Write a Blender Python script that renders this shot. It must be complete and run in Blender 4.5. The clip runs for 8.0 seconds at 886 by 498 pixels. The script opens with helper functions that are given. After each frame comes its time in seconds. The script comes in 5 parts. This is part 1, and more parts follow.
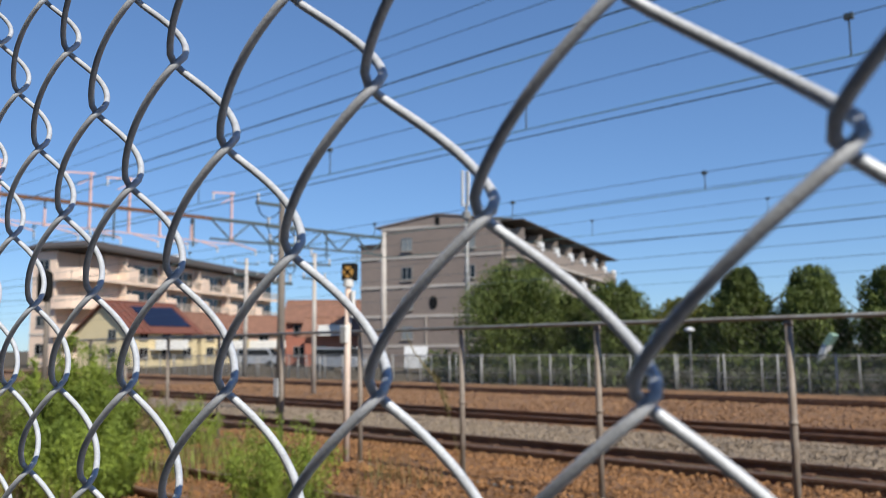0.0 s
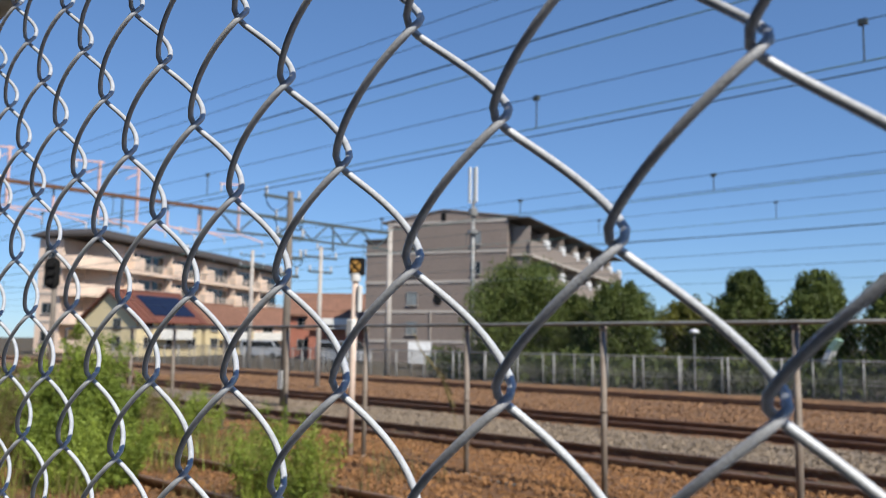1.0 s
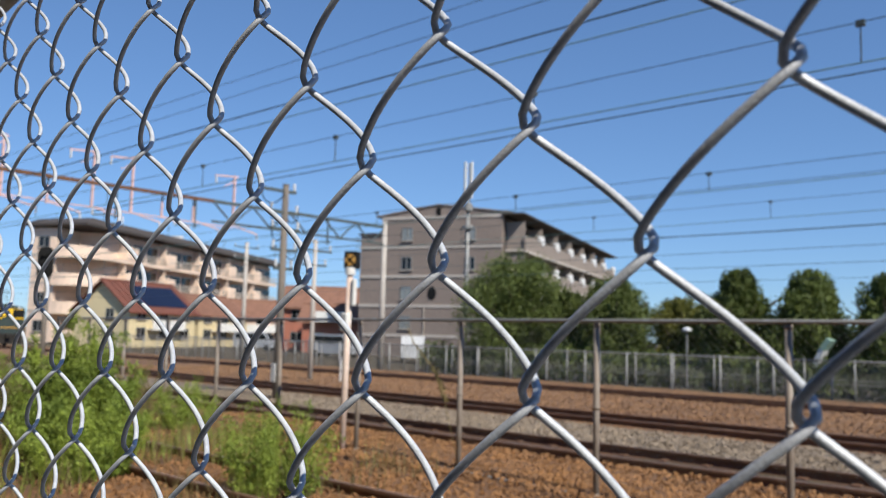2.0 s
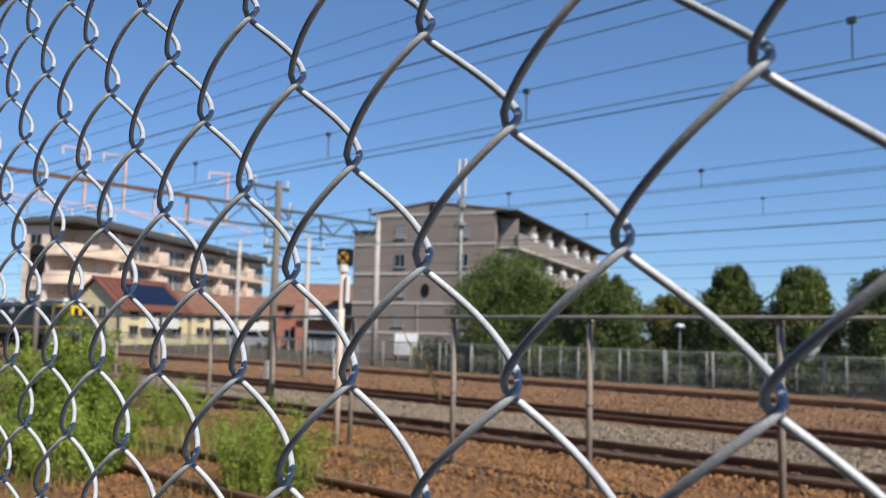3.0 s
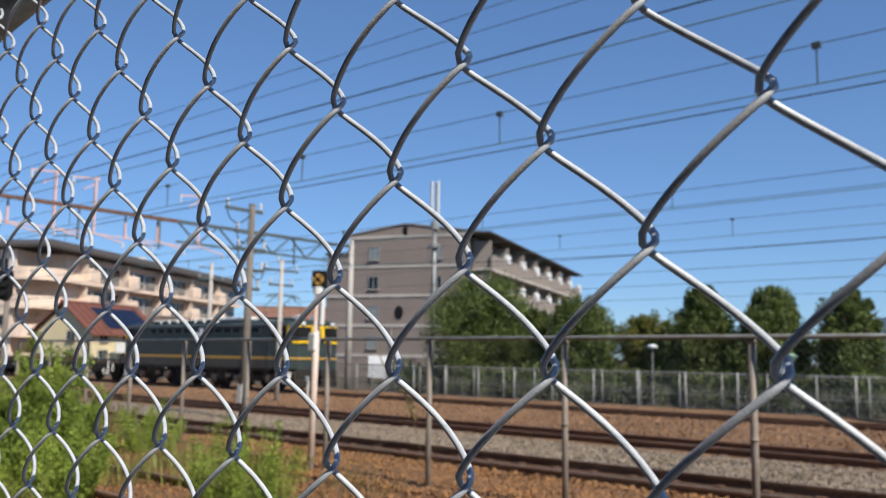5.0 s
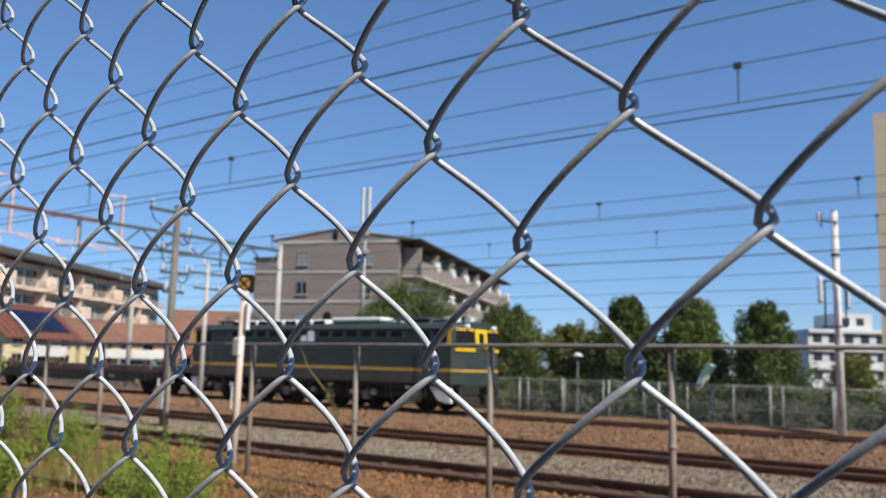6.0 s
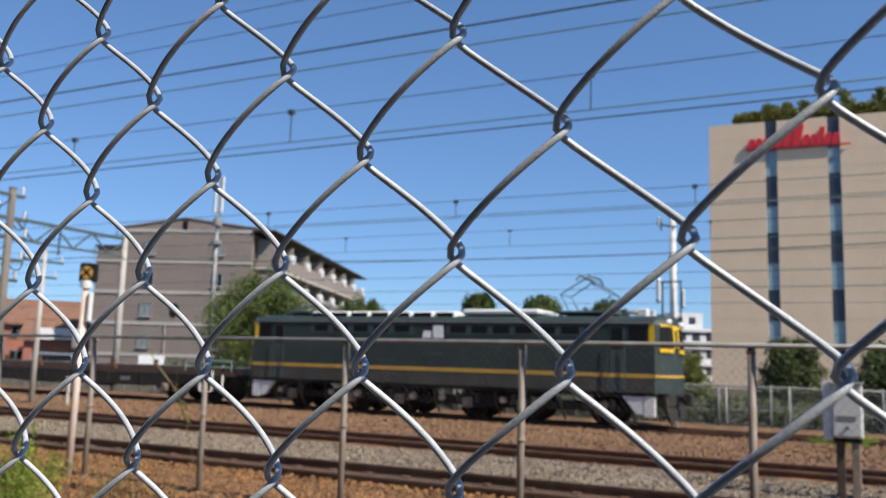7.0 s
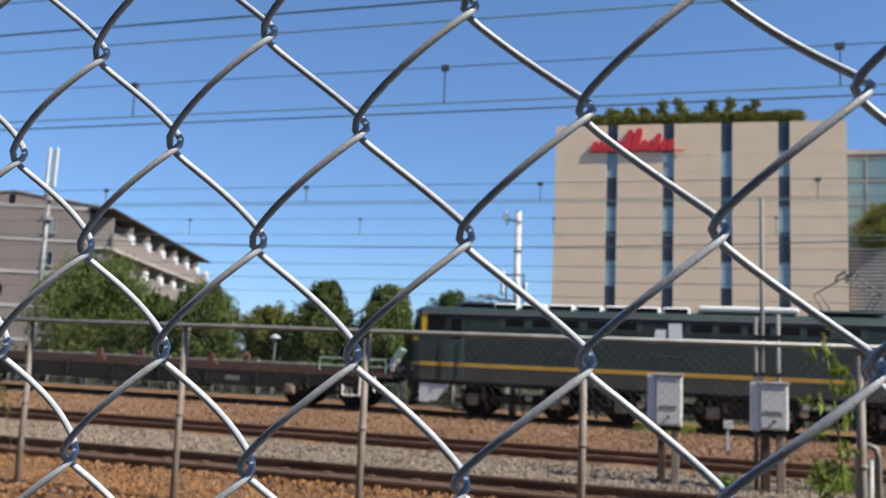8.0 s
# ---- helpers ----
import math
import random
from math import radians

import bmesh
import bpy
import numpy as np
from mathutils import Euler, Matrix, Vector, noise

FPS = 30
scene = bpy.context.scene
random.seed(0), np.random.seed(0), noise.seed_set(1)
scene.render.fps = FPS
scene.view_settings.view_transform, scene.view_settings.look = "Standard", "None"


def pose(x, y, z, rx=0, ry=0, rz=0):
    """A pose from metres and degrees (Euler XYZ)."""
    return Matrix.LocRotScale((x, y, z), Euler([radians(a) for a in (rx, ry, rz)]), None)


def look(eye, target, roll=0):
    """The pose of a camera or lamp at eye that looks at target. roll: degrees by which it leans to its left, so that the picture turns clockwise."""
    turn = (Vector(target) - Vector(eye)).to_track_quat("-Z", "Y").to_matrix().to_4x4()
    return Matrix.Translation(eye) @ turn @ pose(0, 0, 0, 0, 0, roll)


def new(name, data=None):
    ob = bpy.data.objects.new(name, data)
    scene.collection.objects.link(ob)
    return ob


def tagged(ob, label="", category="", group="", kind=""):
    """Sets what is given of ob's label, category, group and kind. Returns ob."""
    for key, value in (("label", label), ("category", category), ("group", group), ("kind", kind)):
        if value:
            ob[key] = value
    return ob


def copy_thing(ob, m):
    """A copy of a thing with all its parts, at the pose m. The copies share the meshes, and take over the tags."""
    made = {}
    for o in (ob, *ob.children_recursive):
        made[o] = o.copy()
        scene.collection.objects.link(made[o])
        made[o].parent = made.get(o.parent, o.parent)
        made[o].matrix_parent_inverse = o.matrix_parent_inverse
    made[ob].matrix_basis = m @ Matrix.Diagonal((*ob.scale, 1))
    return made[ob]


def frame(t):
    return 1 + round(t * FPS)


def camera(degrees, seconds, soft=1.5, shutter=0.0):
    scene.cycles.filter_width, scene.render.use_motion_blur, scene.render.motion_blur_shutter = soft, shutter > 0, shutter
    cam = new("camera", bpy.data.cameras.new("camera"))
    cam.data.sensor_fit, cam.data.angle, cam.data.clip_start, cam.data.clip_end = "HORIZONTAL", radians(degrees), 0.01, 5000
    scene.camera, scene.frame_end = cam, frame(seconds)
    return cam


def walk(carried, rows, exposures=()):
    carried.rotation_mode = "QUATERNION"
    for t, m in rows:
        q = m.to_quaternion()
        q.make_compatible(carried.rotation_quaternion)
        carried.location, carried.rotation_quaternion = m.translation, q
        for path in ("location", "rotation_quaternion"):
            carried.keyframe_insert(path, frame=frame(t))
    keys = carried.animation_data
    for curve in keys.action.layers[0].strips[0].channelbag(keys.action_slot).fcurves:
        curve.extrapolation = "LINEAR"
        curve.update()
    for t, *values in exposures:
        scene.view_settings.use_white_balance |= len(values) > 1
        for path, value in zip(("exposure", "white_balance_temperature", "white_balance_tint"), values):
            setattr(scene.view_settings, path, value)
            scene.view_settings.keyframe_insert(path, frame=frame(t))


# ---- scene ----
cam = camera(54.82, 8.0, soft=0.5)
cam.data.dof.use_dof = True
cam.data.dof.focus_distance, cam.data.dof.aperture_fstop = 0.38, 22.0
# seconds, x, y, z, and the turn in degrees
PATH = [
    (0, 0.0887, -0.1252, 1.5535, 96.527, 0.522, 47.926),
    (0.5, 0.0990, -0.1446, 1.5561, 96.463, -0.256, 48.158),
    (1, 0.0846, -0.1628, 1.5570, 96.266, -0.807, 48.146),
    (1.5, 0.0802, -0.1710, 1.5595, 96.068, -1.415, 48.011),
    (3, 0.0877, -0.1744, 1.5578, 95.734, -1.432, 47.254),
    (3.5, 0.0889, -0.1835, 1.5584, 95.997, -1.364, 47.120),
    (4, 0.0799, -0.2009, 1.5508, 96.499, -1.107, 46.829),
    (5.5, 0.1098, -0.2154, 1.5466, 97.675, -1.201, 43.789),
    (6, 0.1156, -0.2128, 1.5450, 97.822, -1.502, 40.717),
    (6.5, 0.1143, -0.2222, 1.5460, 97.852, -1.747, 36.299),
    (7, 0.1018, -0.2369, 1.5465, 97.731, -1.728, 30.954),
    (7.5, 0.1100, -0.2539, 1.5449, 97.691, -1.961, 25.534),
    (8, 0.1261, -0.2470, 1.5459, 97.349, -2.521, 20.732),
]
walk(cam, [(t, pose(x, y, z, rx, ry, rz)) for t, x, y, z, rx, ry, rz in PATH], exposures=[(0.0, 0.28), (5.0, 0.28), (6.0, 0.29), (7.0, 0.36), (8.0, 0.5)])

# ---- world and sun ----
TO_SUN = Vector((0.695, -0.07, 0.715)).normalized()
world = bpy.data.worlds.new("sky")
scene.world = world
world.use_nodes = True
wn = world.node_tree
sky = wn.nodes.new("ShaderNodeTexSky")
sky.sky_type = "NISHITA"
sky.sun_disc = False
sky.sun_elevation = math.asin(TO_SUN.z)
sky.sun_rotation = math.atan2(TO_SUN.x, TO_SUN.y)
sky.ozone_density, sky.dust_density, sky.air_density, sky.altitude = 3.0, 0.0, 1.0, 900.0
flat = wn.nodes.new("ShaderNodeGamma")
flat.inputs["Gamma"].default_value = 0.72
deep = wn.nodes.new("ShaderNodeMixRGB")
deep.blend_type = "MULTIPLY"
deep.inputs["Fac"].default_value = 1.0
deep.inputs["Color2"].default_value = (0.80, 1.12, 1.55, 1)
wn.links.new(sky.outputs["Color"], flat.inputs["Color"])
wn.links.new(flat.outputs["Color"], deep.inputs["Color1"])
wn.links.new(deep.outputs["Color"], wn.nodes["Background"].inputs["Color"])
wn.nodes["Background"].inputs["Strength"].default_value = 0.108
sun = new("sun", bpy.data.lights.new("sun", "SUN"))
sun.data.energy, sun.data.angle, sun.data.color = 5.0, radians(0.53), (1.0, 0.945, 0.85)
sun.matrix_world = look(TO_SUN * 100, (0, 0, 0))

# ---- materials ----
def material(name, color, rough=0.6, metal=0.0, var=0.15, scale=6.0, bump=0.2, fine=60.0, second=None, mix=0.5, coat=0.0, per_piece=0.0, depth=0.01):
    """A painted, metal, stone or leafy surface: base colour varied at two scales, fine relief."""
    m = bpy.data.materials.new(name)
    m.use_nodes = True
    nt = m.node_tree
    n, l = nt.nodes, nt.links
    bsdf = n["Principled BSDF"]
    bsdf.inputs["Roughness"].default_value, bsdf.inputs["Metallic"].default_value = rough, metal
    if coat:
        bsdf.inputs["Coat Weight"].default_value = coat
    tc = n.new("ShaderNodeTexCoord")
    a, b = n.new("ShaderNodeTexNoise"), n.new("ShaderNodeTexNoise")
    a.inputs["Scale"].default_value, a.inputs["Detail"].default_value = scale, 5
    b.inputs["Scale"].default_value, b.inputs["Detail"].default_value = fine, 4
    l.new(tc.outputs["Object"], a.inputs["Vector"])
    l.new(tc.outputs["Object"], b.inputs["Vector"])
    ramp = n.new("ShaderNodeValToRGB")
    ramp.color_ramp.elements[0].position, ramp.color_ramp.elements[1].position = 0.5 - 0.25 * (1 - mix) - 0.08, 0.5 + 0.25 * mix + 0.1
    other = second or tuple(c * (1 - var) for c in color)
    ramp.color_ramp.elements[0].color = (*other, 1)
    ramp.color_ramp.elements[1].color = (*color, 1)
    l.new(a.outputs["Fac"], ramp.inputs["Fac"])
    hsv = n.new("ShaderNodeHueSaturation")
    l.new(ramp.outputs["Color"], hsv.inputs["Color"])
    rng = n.new("ShaderNodeMapRange")
    rng.inputs["From Min"].default_value, rng.inputs["From Max"].default_value = 0.3, 0.7
    rng.inputs["To Min"].default_value, rng.inputs["To Max"].default_value = 1 - var, 1 + var
    l.new(b.outputs["Fac"], rng.inputs["Value"])
    value = rng.outputs["Result"]
    if per_piece:
        info, geo, add, sub, mul = n.new("ShaderNodeObjectInfo"), n.new("ShaderNodeNewGeometry"), n.new("ShaderNodeMath"), n.new("ShaderNodeMath"), n.new("ShaderNodeMath")
        add.operation, sub.operation, mul.operation = "ADD", "MULTIPLY_ADD", "MULTIPLY"
        l.new(info.outputs["Random"], add.inputs[0])
        l.new(geo.outputs["Random Per Island"], add.inputs[1])
        l.new(add.outputs[0], sub.inputs[0])
        sub.inputs[1].default_value, sub.inputs[2].default_value = per_piece, 1 - per_piece
        l.new(sub.outputs[0], mul.inputs[0])
        l.new(value, mul.inputs[1])
        value = mul.outputs[0]
    l.new(value, hsv.inputs["Value"])
    l.new(hsv.outputs["Color"], bsdf.inputs["Base Color"])
    if bump:
        bp = n.new("ShaderNodeBump")
        bp.inputs["Strength"].default_value, bp.inputs["Distance"].default_value = bump, depth
        l.new(b.outputs["Fac"], bp.inputs["Height"])
        l.new(bp.outputs["Normal"], bsdf.inputs["Normal"])
    return m


def leafy(name, color, second, per=0.35, through_light=0.35):
    m = material(name, color, 0.55, 0, 0.2, 1.5, 0.0, 9.0, second, 0.5, per_piece=per)
    b = m.node_tree.nodes["Principled BSDF"]
    b.inputs["Specular IOR Level"].default_value = 0.3
    # thin leaves let some of the light through
    nt = m.node_tree
    thin, mix = nt.nodes.new("ShaderNodeBsdfTranslucent"), nt.nodes.new("ShaderNodeMixShader")
    mix.inputs["Fac"].default_value = through_light
    nt.links.new(b.inputs["Base Color"].links[0].from_socket, thin.inputs["Color"])
    nt.links.new(b.outputs["BSDF"], mix.inputs[1])
    nt.links.new(thin.outputs["BSDF"], mix.inputs[2])
    nt.links.new(mix.outputs["Shader"], nt.nodes["Material Output"].inputs["Surface"])
    return m


def glassy(name, color, rough=0.08):
    m = material(name, color, rough, 0.0, 0.1, 0.6, 0.0, 3.0)
    m.node_tree.nodes["Principled BSDF"].inputs["Specular IOR Level"].default_value = 0.5
    return m


M_WIRE = material("galvanised_wire", (0.54, 0.565, 0.60), 0.5, 0.15, 0.14, 220, 0.4, 1400, (0.43, 0.45, 0.485), 0.5, per_piece=0.05, depth=0.0004)
M_POST = material("weathered_zinc", (0.320, 0.336, 0.336), 0.55, 0.4, 0.15, 5, 0.1, 80, (0.208, 0.192, 0.168))
M_POST_BROWN = material("rust_tinted_post", (0.288, 0.252, 0.216), 0.65, 0.15, 0.2, 7, 0.15, 80, (0.216, 0.168, 0.128))
M_POST_PALE = material("pale_zinc_post", (0.304, 0.300, 0.288), 0.6, 0.1, 0.1, 5, 0.1, 60)
M_EARTH = material("earth", (0.104, 0.068, 0.040), 0.95, 0, 0.3, 0.8, 0.6, 14, (0.056, 0.050, 0.024), depth=0.05)
M_BALLAST = material("rusty_ballast", (0.275, 0.134, 0.049), 0.92, 0, 0.45, 1.3, 1.0, 26, (0.115, 0.059, 0.030), depth=0.06)
M_BALLAST_TAN = material("tan_ballast", (0.24, 0.128, 0.058), 0.92, 0, 0.4, 1.0, 1.0, 26, (0.155, 0.085, 0.044), depth=0.05)
M_BALLAST_DARK = material("oily_brown_ballast", (0.160, 0.090, 0.053), 0.92, 0, 0.4, 1.3, 1.0, 26, (0.080, 0.048, 0.032), depth=0.06)
M_BALLAST_GREY = material("grey_ballast", (0.27, 0.21, 0.145), 0.92, 0, 0.4, 1.6, 1.0, 26, (0.18, 0.137, 0.096), depth=0.05)
M_STONE = material("rusty_stones", (0.32, 0.156, 0.054), 0.9, 0, 0.3, 3, 0.3, 60, (0.195, 0.10, 0.046), per_piece=0.25)
M_STONE_GREY = material("grey_stones", (0.295, 0.232, 0.165), 0.9, 0, 0.3, 3, 0.3, 60, (0.198, 0.155, 0.115), per_piece=0.25)
M_STONE_TAN = material("tan_stones", (0.265, 0.148, 0.073), 0.9, 0, 0.3, 3, 0.3, 60, (0.195, 0.11, 0.06), per_piece=0.25)
M_RAIL = material("rusty_rail", (0.17, 0.082, 0.042), 0.75, 0.15, 0.25, 4, 0.3, 90, (0.10, 0.05, 0.03))
M_RAILTOP = material("worn_rail_head", (0.26, 0.17, 0.115), 0.5, 0.4, 0.2, 4, 0.1, 90)
M_SLEEPER = material("sleeper", (0.104, 0.068, 0.048), 0.85, 0, 0.3, 6, 0.4, 60, (0.056, 0.040, 0.032), per_piece=0.15)
M_GREEN = material("dark_green_paint", (0.030, 0.046, 0.037), 0.62, 0, 0.12, 1.2, 0.05, 20, (0.016, 0.030, 0.030))
M_GREENLIGHT = material("dusty_green_paint", (0.045, 0.076, 0.069), 0.6, 0, 0.12, 1.5, 0.05, 20, (0.040, 0.064, 0.058))
M_DUSTGREEN = material("brown_dusted_green_paint", (0.072, 0.063, 0.049), 0.75, 0, 0.2, 1.5, 0.05, 20, (0.040, 0.042, 0.036))
M_STRIPE = material("faded_yellow_stripe", (0.62, 0.36, 0.05), 0.6, 0, 0.12, 2, 0.03, 20, (0.50, 0.28, 0.05))
M_YELLOW = material("yellow_paint", (0.80, 0.50, 0.015), 0.4, 0, 0.08, 2, 0.03, 20)
M_CREAM = material("white_paint", (0.74, 0.73, 0.69), 0.5, 0, 0.1, 3, 0.1, 40)
M_EMBLEM = material("bright_white_paint", (0.88, 0.88, 0.87), 0.45, 0, 0.05, 3, 0.02, 40)
M_WARMWHITE = material("scuffed_white_paint", (0.72, 0.60, 0.51), 0.6, 0, 0.15, 3, 0.1, 40, (0.62, 0.46, 0.37))
M_UNDER = material("brake_dust_black", (0.020, 0.016, 0.013), 0.9, 0.0, 0.3, 5, 0.3, 50, (0.012, 0.010, 0.008))
M_GEAR = material("pale_brown_brake_dust", (0.40, 0.32, 0.235), 0.85, 0.0, 0.3, 4, 0.3, 40, (0.16, 0.115, 0.08))
# for the added unseen wall; dark to keep fill light off the fence wires
M_WALLDARK = material("dark_sky_block", (0.040, 0.042, 0.045), 0.8, 0, 0.1, 0.3, 0.1, 5)
M_BROWNSTEEL = material("brown_dusty_steel", (0.128, 0.088, 0.060), 0.8, 0.1, 0.3, 5, 0.3, 40, (0.056, 0.040, 0.032))
M_ROOFGREY = material("roof_grey_paint", (0.240, 0.240, 0.232), 0.6, 0, 0.2, 4, 0.1, 40)
M_DARKGLASS = glassy("dark_glass", (0.010, 0.012, 0.014))
M_BLUEGLASS = glassy("light_blue_glass", (0.272, 0.376, 0.424), 0.2)
M_DEEPGLASS = glassy("deep_blue_glass", (0.040, 0.048, 0.068), 0.3)
M_CURTAIN = glassy("pale_curtained_glass", (0.240, 0.264, 0.264), 0.15)
M_GREENGLASS = glassy("green_tinted_glass", (0.224, 0.336, 0.336), 0.2)
M_RUST = material("rusty_red_steel", (0.136, 0.052, 0.028), 0.8, 0.1, 0.3, 4, 0.3, 50, (0.104, 0.040, 0.024))
M_TAN = material("tan_tiles", (0.84, 0.625, 0.42), 0.7, 0, 0.06, 0.35, 0.15, 4, (0.78, 0.58, 0.39))
M_RED = material("red_enamel", (0.70, 0.025, 0.03), 0.4, 0, 0.06, 1, 0.0, 8)
M_GREYWALL = material("brown_grey_tiles", (0.255, 0.204, 0.172), 0.75, 0, 0.1, 0.3, 0.1, 5, (0.222, 0.177, 0.150))
M_PARAPET = material("brown_grey_parapet_tiles", (0.275, 0.228, 0.195), 0.75, 0, 0.1, 0.3, 0.1, 5)
M_PALE = material("pale_concrete", (0.464, 0.416, 0.368), 0.8, 0, 0.12, 0.6, 0.2, 8)
M_PINK = material("pink_plaster", (0.795, 0.621, 0.485), 0.85, 0, 0.1, 0.3, 0.2, 5, (0.718, 0.543, 0.417))
M_DARKROOF = material("dark_roof_sheet", (0.068, 0.056, 0.048), 0.7, 0, 0.15, 0.5, 0.1, 8)
# dark base colour stands in for shade behind balconies, glass and slats
M_SHADE = material("painted_recess_shade", (0.096, 0.080, 0.072), 0.8, 0, 0.15, 1, 0.1, 8)
M_YELLOWWALL = material("cream_yellow_stucco", (0.684, 0.570, 0.342), 0.85, 0, 0.08, 0.6, 0.2, 8)
M_ROOFTILE = material("orange_roof_tile", (0.248, 0.124, 0.080), 0.75, 0, 0.2, 1.5, 0.5, 6, (0.176, 0.088, 0.056), depth=0.08)
M_ROOFRED = material("red_roof_tile", (0.168, 0.056, 0.036), 0.75, 0, 0.2, 1.5, 0.5, 6, (0.120, 0.044, 0.028), depth=0.08)
M_REDWALL = material("brick_red_plaster", (0.368, 0.136, 0.088), 0.85, 0, 0.12, 0.8, 0.2, 8)
M_SOLAR = glassy("solar_glass", (0.010, 0.013, 0.032), 0.15)
M_CONCRETE = material("concrete_pole", (0.48, 0.445, 0.40), 0.85, 0, 0.15, 3, 0.3, 40, (0.36, 0.325, 0.29))
M_POLEWHITE = material("whitish_concrete_pole", (0.70, 0.68, 0.65), 0.85, 0, 0.2, 2.5, 0.3, 40, (0.50, 0.455, 0.41))
M_WOODPOLE = material("dark_weathered_pole", (0.19, 0.162, 0.135), 0.85, 0, 0.2, 3, 0.3, 40)
M_STEELBEAM = material("grey_green_steel", (0.096, 0.120, 0.120), 0.6, 0.3, 0.15, 4, 0.1, 40)
M_PINKSTEEL = material("pink_primer_steel", (0.656, 0.432, 0.392), 0.7, 0, 0.15, 2, 0.1, 30)
M_INSUL = material("white_porcelain", (0.600, 0.608, 0.608), 0.2, 0, 0.05, 4, 0.0, 30)
M_CABLE = material("dark_green_cable", (0.06, 0.10, 0.11), 0.6, 0.1, 0.1, 4, 0.0, 30)
M_COPPER = material("verdigris_wire", (0.17, 0.30, 0.28), 0.6, 0.2, 0.1, 4, 0.0, 30)
M_BOX = material("grey_cabinet_paint", (0.74, 0.735, 0.71), 0.5, 0, 0.08, 6, 0.05, 60, (0.66, 0.65, 0.62))
M_CONDUIT = material("dull_grey_conduit", (0.208, 0.200, 0.184), 0.7, 0, 0.15, 5, 0.1, 60)
M_TIMBER = material("pale_timber_post", (0.360, 0.288, 0.216), 0.85, 0, 0.2, 8, 0.4, 60, (0.240, 0.184, 0.136))
M_BARK = material("bark", (0.080, 0.060, 0.040), 0.95, 0, 0.3, 6, 0.8, 40)
M_LEAF = leafy("dark_evergreen_leaves", (0.142, 0.176, 0.040), (0.052, 0.076, 0.019), 0.35, 0.2)
M_LEAF_LIGHT = leafy("light_green_leaves", (0.243, 0.234, 0.050), (0.117, 0.135, 0.032))
M_WEED = leafy("fresh_weed_leaves", (0.34, 0.42, 0.066), (0.14, 0.20, 0.034), 0.35, 0.25)
M_DRY = leafy("dry_grass", (0.272, 0.208, 0.088), (0.160, 0.136, 0.056))
M_BLUE = material("blue_plastic", (0.096, 0.264, 0.464), 0.5, 0, 0.08, 4, 0.0, 30)
M_WHITE = material("white_wall", (0.608, 0.616, 0.624), 0.7, 0, 0.06, 0.5, 0.1, 6)
M_ORANGE = material("faded_orange_plate", (0.55, 0.30, 0.07), 0.6, 0, 0.1, 8, 0.0, 60)
M_BLACK = material("matt_black", (0.012, 0.012, 0.012), 0.7, 0, 0.1, 8, 0.0, 60)
M_BLACK.node_tree.nodes["Principled BSDF"].inputs["Specular IOR Level"].default_value = 0.15
M_SIGNALGREEN = material("green_lens", (0.02, 0.45, 0.30), 0.3, 0, 0.05, 4, 0.0, 30)
M_SIGNALGREEN.node_tree.nodes["Principled BSDF"].inputs["Emission Color"].default_value = (0.05, 0.9, 0.55, 1)
M_SIGNALGREEN.node_tree.nodes["Principled BSDF"].inputs["Emission Strength"].default_value = 1.5
M_PALEGREEN = material("pale_green_paint", (0.26, 0.40, 0.33), 0.6, 0, 0.08, 3, 0.0, 30)
# near-black ground colour, picked to reflect little sunlight onto the fence
M_DARKGROUND = material("dark_bounce_cut", (0.040, 0.040, 0.042), 0.9, 0, 0.2, 1.5, 0.5, 70, (0.028, 0.028, 0.030))
M_NET = material("dull_netting", (0.11, 0.105, 0.097), 0.7, 0.1, 0.1, 4, 0.0, 30)
M_NET_GREY = material("grey_netting", (0.22, 0.215, 0.195), 0.7, 0.1, 0.1, 4, 0.0, 30)
M_CAR = material("silver_car_paint", (0.440, 0.456, 0.480), 0.3, 0.2, 0.04, 2, 0.0, 20, coat=0.6)
M_TYRE = material("tyre_rubber", (0.016, 0.016, 0.016), 0.85, 0, 0.1, 8, 0.1, 60)

